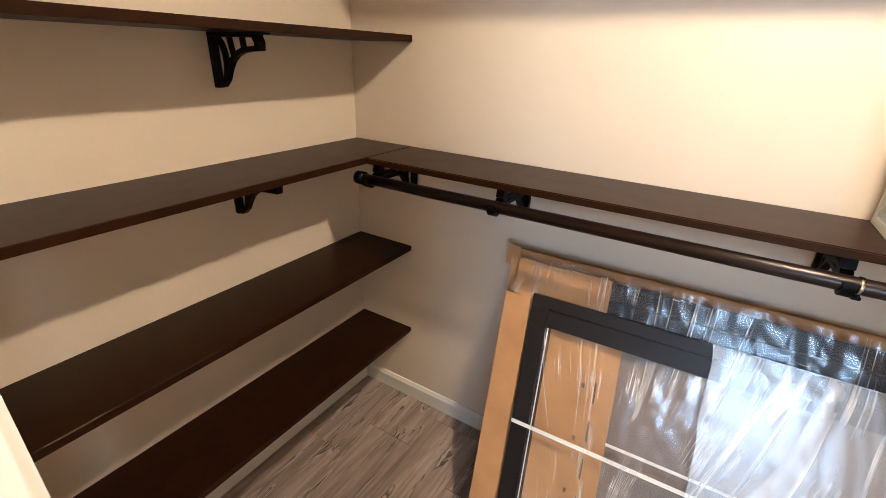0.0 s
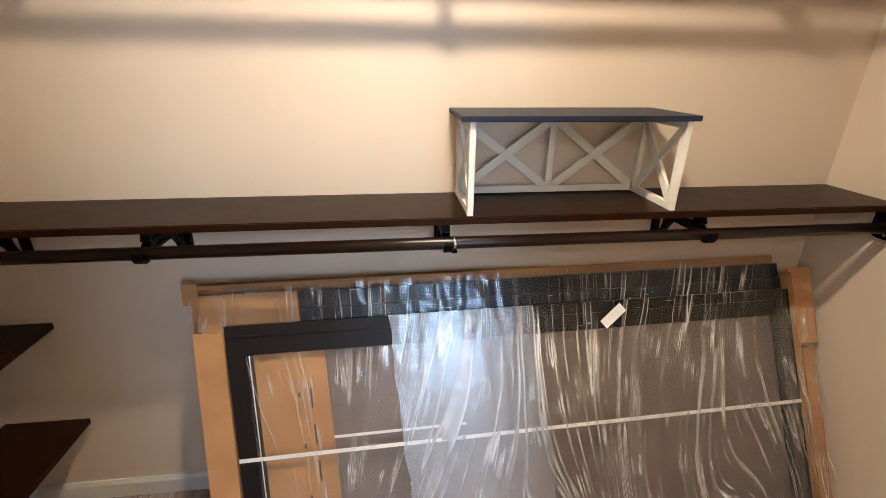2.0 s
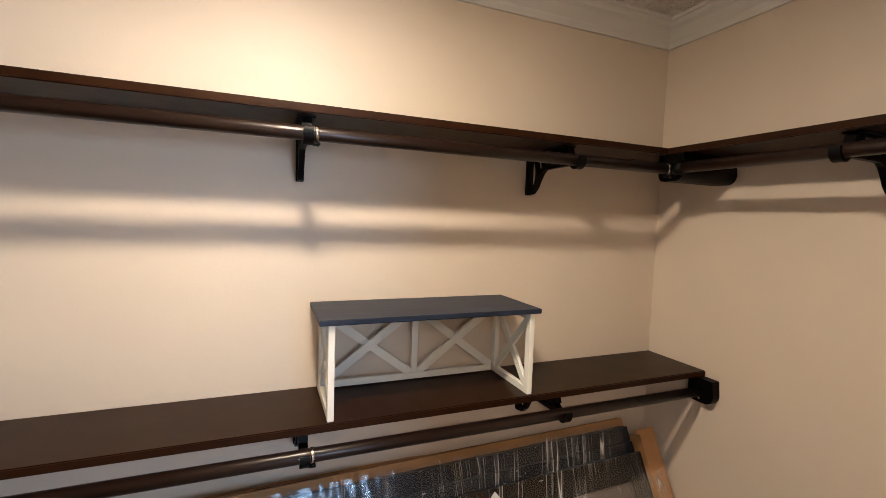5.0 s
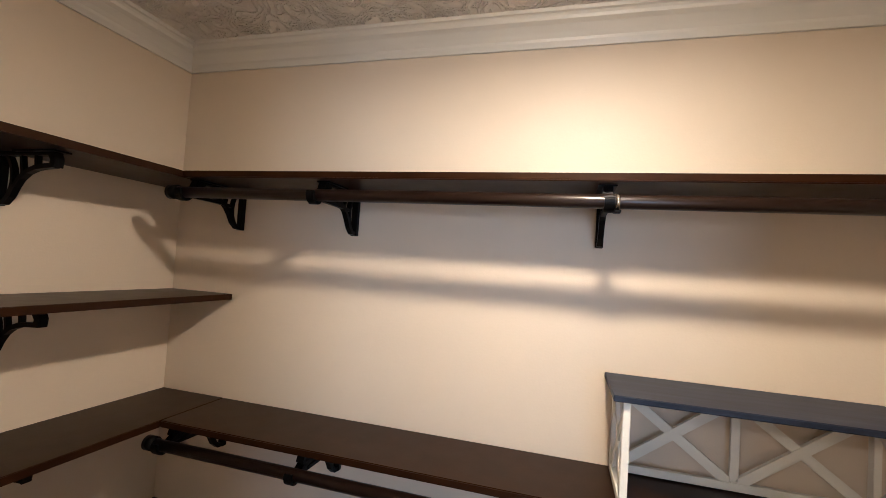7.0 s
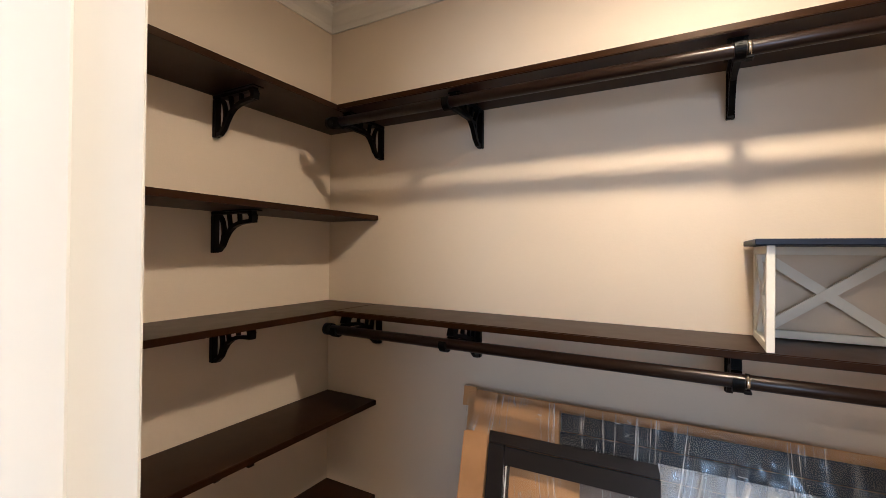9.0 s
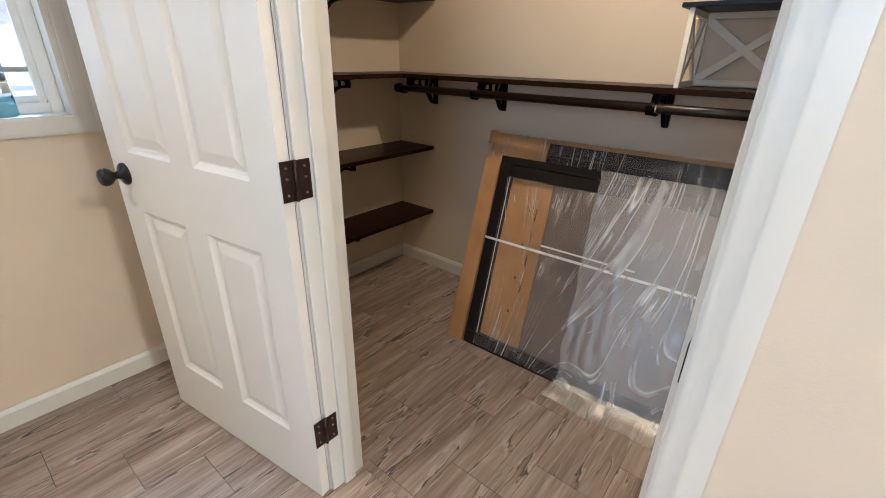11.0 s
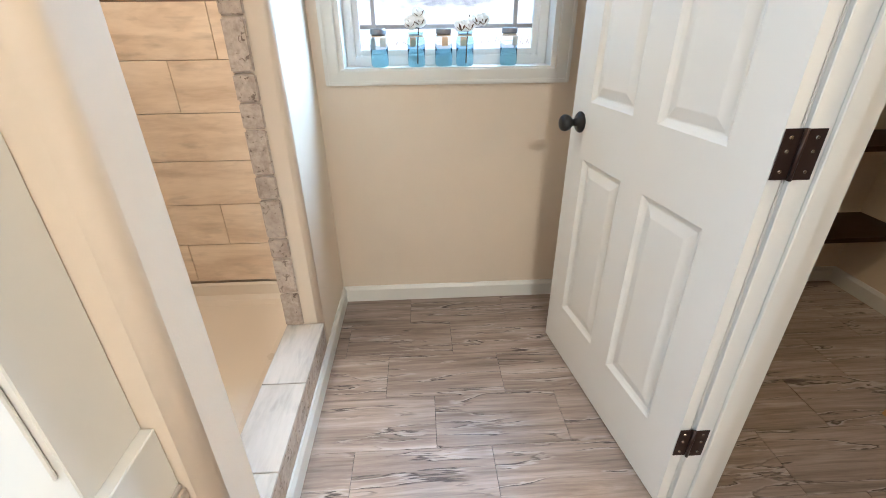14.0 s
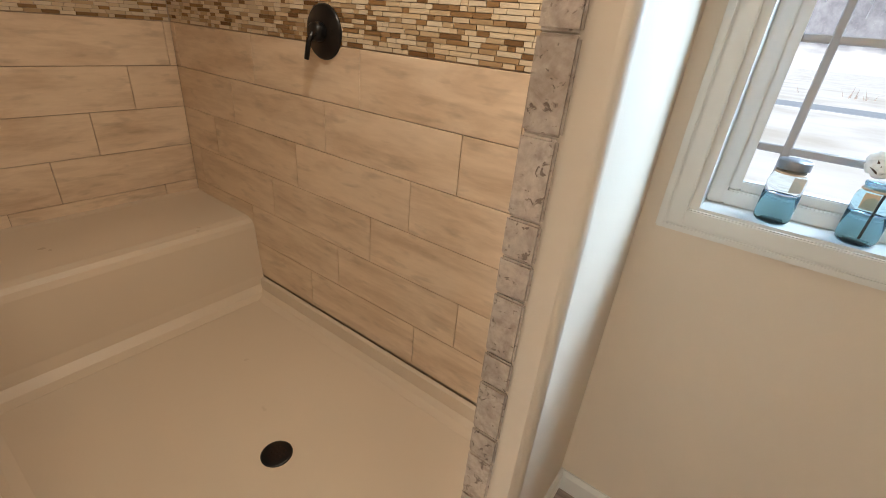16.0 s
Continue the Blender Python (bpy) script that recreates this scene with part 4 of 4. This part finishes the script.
part("top_flap", slab(F4, 0.006, 0.074, 0.868, 0.871, -0.080, -0.006), CARD, side)
side2 = thing("cardboard_edge_guard", pose(0, 0, 0), "torn brown cardboard edge guard near the side wall", "edge guard", "edge guards")
part("lower_face", slab(F1, PW + 0.006, PW + 0.052, 0.0, 0.690, 0.020, 0.024), CARD, side2)
part("upper_face", slab(F1, PW + 0.006, PW + 0.095, 0.700, 0.965, -0.004, 0.0), CARD, side2)
part("outer_side", slab(F1, PW + 0.048, PW + 0.052, 0.0, 0.69, -0.060, 0.0195), CARD, side2)
part("inner_side", slab(F1, PW + 0.002, PW + 0.006, 0.0, 0.95, -0.060, 0.0195), CARD, side2)
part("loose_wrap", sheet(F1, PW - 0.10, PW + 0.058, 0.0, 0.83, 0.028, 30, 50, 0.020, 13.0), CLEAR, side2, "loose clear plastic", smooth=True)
bm = bmesh.new()
grid = []
for i in range(41):
    u = 0.46 + 0.50 * i / 40
    col = []
    for j in range(9):
        reach = j / 8 * (0.10 + 0.03 * noise.noise(Vector((u * 7, 1.0, 4.0))))
        d = abs(noise.noise(Vector((u * 11, reach * 22, 2.0))))
        at = Vector((F1[0], F1[1], 0)) + ALONG * u
        col.append(bm.verts.new((at.x - 0.012 - reach, at.y + 0.02 * noise.noise(Vector((u * 9, reach * 20, 0))), 0.003 + 0.014 * d + 0.03 * (1 - j / 8) ** 2)))
    grid.append(col)
for i in range(40):
    for j in range(8):
        bm.faces.new((grid[i][j], grid[i + 1][j], grid[i + 1][j + 1], grid[i][j + 1]))
part("floor_wrap", bm, MILKY, unit, "crumpled plastic trailing on the floor", smooth=True)

# ---- closet ceiling light ----
fixture = thing("ceiling_light", pose(0.655, -0.33, CEIL), "small white flush ceiling light", "ceiling light")
part("canopy", lathe([(0.062, -0.0005), (0.062, -0.012), (0.030, -0.022), (0.022, -0.036)], 32), TRIM, fixture, smooth=True)

# ---- jars on the sill ----
def jar(x, y, label, lid, flowers, tag_side, seed):
    j = thing("mason_jar", pose(x, y, WB + 0.0005), label, "jar", "jars on the window sill")
    r = 0.033
    part("lower_glass", lathe([(r * 0.82, 0), (r * 0.97, 0.006), (r, 0.014), (r, 0.062)], 24), JARB, j, "blue tinted glass", True)
    part("upper_glass", lathe([(r, 0.0622), (r, 0.086), (r * 0.94, 0.097), (r * 0.80, 0.104), (r * 0.78, 0.112)], 24), JARG if lid else JARB, j, "clear glass" if lid else "blue tinted glass", True)
    if lid:
        part("lid", lathe([(r * 0.86, 0.1125), (r * 0.88, 0.114), (r * 0.88, 0.128), (r * 0.82, 0.131)], 28), ZINC, j, "grey zinc screw lid", True)
    else:
        part("rim", lathe([(r * 0.82, 0.1125), (r * 0.84, 0.116), (r * 0.82, 0.119)], 24), JARB, j, "blue glass rim", True)
    part("twine", lathe([(r * 0.84, 0.1035), (r * 0.87, 0.1055), (r * 0.84, 0.1075)], 20), TAG, j)
    t = part("tag", boxes((-0.0115, 0.0115, -0.0006, 0.0006, -0.031, 0.0), bevel=0.0003), TAG if tag_side < 0.5 else PAPER, j, "small paper tag on twine")
    t.matrix_basis = pose(tag_side * 0.03, -r - 0.0015 + abs(tag_side) * 0.014, 0.102, 4, 0, tag_side * 40)
    if flowers:
        rg = random.Random(seed)
        part("stem", tube([(0.004, -0.006, 0.01), (0.006, -0.004, 0.08), (0.012, 0.0, 0.15), (0.016, 0.0, 0.175)], 0.0022, 7), HUSK, j)
        for dx, dz in flowers:
            bm = bmesh.new()
            for i in range(5):
                a = 2 * math.pi * i / 5
                bmesh.ops.create_icosphere(bm, subdivisions=2, radius=0.0185 * rg.uniform(0.85, 1.1), matrix=pose(dx + 0.010 * math.cos(a), 0.006 * math.sin(a), dz + 0.008 * math.sin(a)))
            for vv in bm.verts:
                vv.co += 0.0022 * noise.noise_vector(vv.co * 160)
            boll = part("cotton_boll", bm, COTTON, j, "white cotton boll", True)
            bm = bmesh.new()
            for i in range(4):
                a = 2 * math.pi * i / 4 + 0.5
                tip = Vector((dx + 0.021 * math.cos(a), -0.021 + 0.006 * math.sin(a), dz + 0.010 * math.sin(a)))
                foot = Vector((dx, -0.018, dz - 0.017))
                sidew = Vector((-math.sin(a), 0.4, math.cos(a))) * 0.004
                v0 = [bm.verts.new(q) for q in (foot - sidew * 0.6, foot + sidew * 0.6, (foot + tip) / 2 + sidew - Vector((0, 0.004, 0)), tip, (foot + tip) / 2 - sidew - Vector((0, 0.004, 0)))]
                bm.faces.new(v0)
            part("husk", bm, HUSK, boll, "brown dried husk")
    return j


JY = WY + 0.048
jar(-0.795, JY, "lidded jar of blue tinted glass with tag", True, (), 0.6, 1)
jar(-0.655, JY - 0.002, "open blue glass jar holding cotton stems", False, ((-0.018, 0.152), (0.016, 0.158), (0.014, 0.186)), -0.4, 2)
jar(-0.550, JY + 0.004, "lidded jar of blue tinted glass with tag", True, (), 0.1, 3)
jar(-0.470, JY - 0.006, "open blue glass jar holding cotton stems", False, ((-0.016, 0.140), (0.014, 0.142), (0.044, 0.158), (0.064, 0.160)), -0.3, 4)
jar(-0.300, JY + 0.002, "lidded jar of blue tinted glass with tag", True, (), 0.6, 5)

# ---- shower ----
CURBZ = 0.190
CI = SX - 0.130
pan = thing("shower_pan", pose(0, 0, 0), "cream moulded shower pan with a built-in bench seat", "shower pan")
part("basin", boxes((SBX, CI - 0.001, PY1 + 0.001, TY - 0.001, 0.0, 0.060), bevel=0.004), PAN, pan)


def lip(bm, a, b, inward):
    """A coved upstand from a to b; inward points into the pan."""
    prof = [(0.0, 0.0), (0.0, 0.134), (0.008, 0.133), (0.016, 0.128), (0.022, 0.110), (0.030, 0.085), (0.050, 0.068), (0.085, 0.0605), (0.085, 0.0)]
    a, b, n = Vector(a), Vector(b), Vector(inward)
    rings = [[bm.verts.new((p.x + n.x * o, p.y + n.y * o, u)) for o, u in prof] for p in (a, b)]
    m = len(prof)
    for i in range(m):
        bm.faces.new((rings[0][i], rings[0][(i + 1) % m], rings[1][(i + 1) % m], rings[1][i]))
    bm.faces.new(rings[0][::-1])
    bm.faces.new(rings[1])
    return bm


part("back_lip", lip(bmesh.new(), (-2.69, TY - 0.0015, 0), (CI - 0.0015, TY - 0.0015, 0), (0, -1, 0)), PAN, pan, smooth=False)
part("front_lip", lip(bmesh.new(), (-2.69, PY1 + 0.0015, 0), (CI - 0.0015, PY1 + 0.0015, 0), (0, 1, 0)), PAN, pan)
part("curb_lip", lip(bmesh.new(), (CI - 0.0018, PY1 + 0.088, 0), (CI - 0.0018, TY - 0.088, 0), (-1, 0, 0)), PAN, pan)
bm = bmesh.new()
prof = [(SBX + 0.0005, 0.0605), (SBX + 0.0005, 0.462), (SBX + 0.03, 0.455), (-2.76, 0.447), (-2.725, 0.440), (-2.708, 0.425), (-2.700, 0.400), (-2.672, 0.150), (-2.662, 0.105), (-2.635, 0.075), (-2.60, 0.062), (-2.60, 0.0605)]
rings = [[bm.verts.new((x, y, z)) for x, z in prof] for y in (PY1 + 0.002, TY - 0.002)]
for i in range(len(prof)):
    j = (i + 1) % len(prof)
    bm.faces.new((rings[0][i], rings[0][j], rings[1][j], rings[1][i]))
bm.faces.new(rings[0][::-1])
bm.faces.new(rings[1])
part("bench_seat", bm, PAN, pan, "moulded cream bench seat")
drain = thing("shower_drain", pose(-1.79, 0.515, 0.0602), "round black perforated shower drain", "drain")
cover = part("cover", lathe([(0.050, 0.0), (0.050, 0.0025), (0.044, 0.0045), (0.001, 0.0035)], 36), BLACK, drain, smooth=True)
for i in range(-2, 3):
    for j in range(-2, 3):
        if i * i + j * j < 7:
            h = part("hole", boxes((-0.0032, 0.0032, -0.0032, 0.0032, 0.0042, 0.0049), bevel=0.0008), BRONZE, cover)
            h.matrix_basis = pose(i * 0.012, j * 0.012, 0)

valve = thing("shower_valve", pose(-2.14, TY, 1.295, 90, 0, 0), "round matte black shower valve plate with lever", "shower valve")
vplate = part("plate", lathe([(0.085, 0.0002), (0.085, 0.004), (0.078, 0.010), (0.040, 0.014), (0.030, 0.018)], 48), BLACK, valve, smooth=True)
part("hub", lathe([(0.030, 0.018), (0.028, 0.045), (0.020, 0.052)], 32), BLACK, vplate, smooth=True)
part("lever", tube([(0, 0, 0.046), (-0.012, -0.03, 0.056), (-0.022, -0.085, 0.060)], 0.0085, 12), BLACK, valve, smooth=True)

# curb: body, top tiles, stone strip on its outer face
curb = thing("shower_curb", pose(0, 0, 0), "tiled shower curb with pale top and stone face", "shower curb")
part("body", boxes((CI, SX - 0.010, PY1 + 0.0005, 0.6445, 0.0, CURBZ - 0.010)), TGROUT, curb)
y = 0.6435
while y > PY1 + 0.01:
    y0 = max(PY1 + 0.001, y - 0.305)
    part("tile", boxes((CI - 0.003, SX + 0.004, y0 + 0.001, y, CURBZ - 0.0095, CURBZ), bevel=0.0015), CURBT, curb)
    y -= 0.307
y = 0.6435
while y > PY1 + 0.01:
    y0 = max(PY1 + 0.001, y - 0.150)
    part("stone", boxes((SX - 0.0095, SX + 0.001, y0 + 0.001, y, 0.079, CURBZ - 0.011), bevel=0.002), STONE, curb)
    y -= 0.152

# ---- tub deck, column and tub ----
DX, DZ = -1.075, 0.505
deck = thing("tub_deck", pose(0, 0, 0), "tiled tub deck with a stone edge over a painted front", "tub deck")
part("front", boxes((DX - 0.10, DX, -2.2, PY0 - 0.0005, 0, DZ - 0.064)), WALL, deck)
part("underlay", boxes((DX - 0.20, DX - 0.003, -2.2, PY0 - 0.0005, DZ - 0.0635, DZ - 0.0105)), TGROUT, deck)
y = PY0 - 0.001
while y > -2.1:
    part("tile", boxes((DX - 0.20, DX + 0.002, y - 0.303, y, DZ - 0.010, DZ), bevel=0.0015), CURBT, deck)
    for yy in (y, y - 0.152):
        part("stone", boxes((DX - 0.0025, DX + 0.008, yy - 0.149, yy, DZ - 0.063, DZ - 0.0105), bevel=0.002), STONE, deck)
    y -= 0.305
col = thing("tub_column", pose(0, 0, 0), "white panelled square column on the tub deck", "column")
part("plinth", boxes((-1.240, DX - 0.001, -0.353, PY0 - 0.001, DZ + 0.0005, 0.638), bevel=0.002), TRIM, col)
part("shaft", boxes((-1.225, DX - 0.020, -0.335, PY0 - 0.001, 0.6385, CEIL - 0.001), bevel=0.002), TRIM, col)
part("front_panel", boxes((-1.205, DX - 0.030, -0.342, -0.3355, 0.70, 1.9), bevel=0.002), TRIM, col)
tub = thing("bathtub", pose(0, 0, 0), "white drop-in bathtub set into the tiled deck", "bathtub")
bm = bmesh.new()
rings = []
for inset, z, rr in ((0.0, 0.497, 0.06), (0.0, 0.530, 0.06), (0.012, 0.536, 0.07), (0.05, 0.534, 0.12), (0.07, 0.515, 0.14), (0.10, 0.30, 0.16), (0.16, 0.13, 0.20), (0.24, 0.10, 0.14)):
    x0, x1, y0, y1 = -2.45 + inset, -1.278 - inset, -2.0 + inset, -0.255 - inset
    ring = []
    for cx, cy, a0 in ((x1 - rr, y1 - rr, 0), (x0 + rr, y1 - rr, 90), (x0 + rr, y0 + rr, 180), (x1 - rr, y0 + rr, 270)):
        for i in range(7):
            a = radians(a0 + 15 * i)
            ring.append(bm.verts.new((cx + rr * math.cos(a), cy + rr * math.sin(a), z)))
    rings.append(ring)
for a, b in zip(rings, rings[1:]):
    for i in range(28):
        bm.faces.new((a[i], a[(i + 1) % 28], b[(i + 1) % 28], b[i]))
bm.faces.new(rings[-1])
part("shell", bm, TUBW, tub, smooth=True)
part("apron", boxes((-2.44, -1.29, -1.99, -0.30, 0, 0.09)), TUBW, tub)
structure("trim_tub_surround", boxes((-2.5, -1.2265, PY0 - 0.012, PY0 - 0.0005, 0, 1.6)), TRIM, "white surround panel behind the tub", "wall panel")

# ---- tiles of the shower walls ----
TW, TH, TG = 0.598, 0.1835, 0.0025
wall_a = bpy.data.objects["wall_shower_window_side"]
wall_b = bpy.data.objects["wall_shower_end"]


def tile_box(x0, x1, y0, y1, z0, z1):
    return boxes((x0, x1, y0, y1, z0, z1), bevel=0.0012)


def lay(parent, lo, hi, z0, z1, first, horizontal):
    a = first
    while a > lo:
        a -= TW + TG
    while a < hi:
        b0, b1 = max(a, lo), min(a + TW, hi)
        if b1 - b0 > 0.01:
            if horizontal:
                part("tile", tile_box(b0, b1, TY, TY + 0.0078, z0, z1), WOODT, parent)
            else:
                part("tile", tile_box(SBX - 0.0078, SBX, b0, b1, z0, z1), WOODT, parent)
        a += TW + TG


rows = [1.074 - 0.186 * i for i in range(6)] + [1.42 + 0.186 * i for i in range(3)]
for i, z in enumerate(rows):
    first = -1.372 - 0.182 * i
    z0, z1 = max(z, 0.1342), z + TH
    lay(wall_a, SBX, SX - 0.1305, z0, z1, first, True)
    lay(wall_b, PY1 + 0.0005, TY - 0.0005, z0, z1, first + 3.0, False)

bm = bmesh.new()
rng = random.Random(9)
zz = 1.2625
while zz < 1.412:
    h = 0.0135
    x = SX - 0.132 - rng.uniform(0, 0.03)
    while x > SBX + 0.02:
        w = rng.choice((0.022, 0.036, 0.052, 0.07))
        box(bm, max(SBX + 0.001, x - w), x, TY + 0.001 - rng.uniform(0, 0.0012), TY + 0.0078, zz, zz + h - 0.002)
        x -= w + 0.002
    y = TY - 0.004
    while y > PY1 + 0.02:
        w = rng.choice((0.022, 0.036, 0.052, 0.07))
        box(bm, SBX - 0.0078, SBX - 0.001 + rng.uniform(0, 0.0012), max(PY1 + 0.001, y - w), y, zz, zz + h - 0.002)
        y -= w + 0.002
    zz += h
mos = new("mosaic_band", mesh_of("mosaic_band", bm, MOSAIC))
mos.parent = wall_a
tagged(mos, "band of thin brown and cream glass mosaic", kind="stuff")

# stone trim up the edge of the shower opening
stub = bpy.data.objects["wall_stub"]
z = CURBZ + 0.001
rng = random.Random(3)
while z < 2.3:
    h = rng.choice((0.138, 0.142, 0.146, 0.078))
    x1 = SX - 0.068 + rng.uniform(-0.002, 0.002)
    part("stone", boxes((SX - 0.134, x1, 0.634, 0.6445, z, z + h - 0.003), bevel=0.0045, segments=2), STONE, stub)
    z += h

# ---- floor tiles ----
FW, FH, FG = 0.4285, 0.2148, 0.0016
floor = bpy.data.objects["floor"]
full = mesh_of("floor_tile", boxes((0, FW, 0, FH, -0.004, 0.0), bevel=0.0006), FLOOR)


def floor_tile(x, y, zones):
    for x0, x1, y0, y1 in zones:
        a0, a1, b0, b1 = max(x, x0), min(x + FW, x1), max(y, y0), min(y + FH, y1)
        if a1 - a0 < 0.006 or b1 - b0 < 0.006:
            continue
        if a1 - a0 > FW - 1e-4 and b1 - b0 > FH - 1e-4:
            ob = new("tile", full)
            ob.location = (x, y, 0)
        else:
            ob = new("tile", mesh_of("tile", boxes((a0, a1, b0, b1, -0.004, 0.0), bevel=0.0006), FLOOR))
        ob.parent = floor


ZONES = ((SX + 0.0005, FX - 0.0005, PY0 - 0.001, WY), (DX + 0.0005, FX - 0.0005, BACKY, PY0 - 0.0015), (FX, CX, CYR, CYL))
for i in range(20):
    y = 1.090 - (FH + FG) * (i + 1) + FG
    shift = (-0.290 + 0.1735 * i) % (FW + FG)
    for j in range(-4, 5):
        floor_tile(shift + j * (FW + FG), y, ZONES)
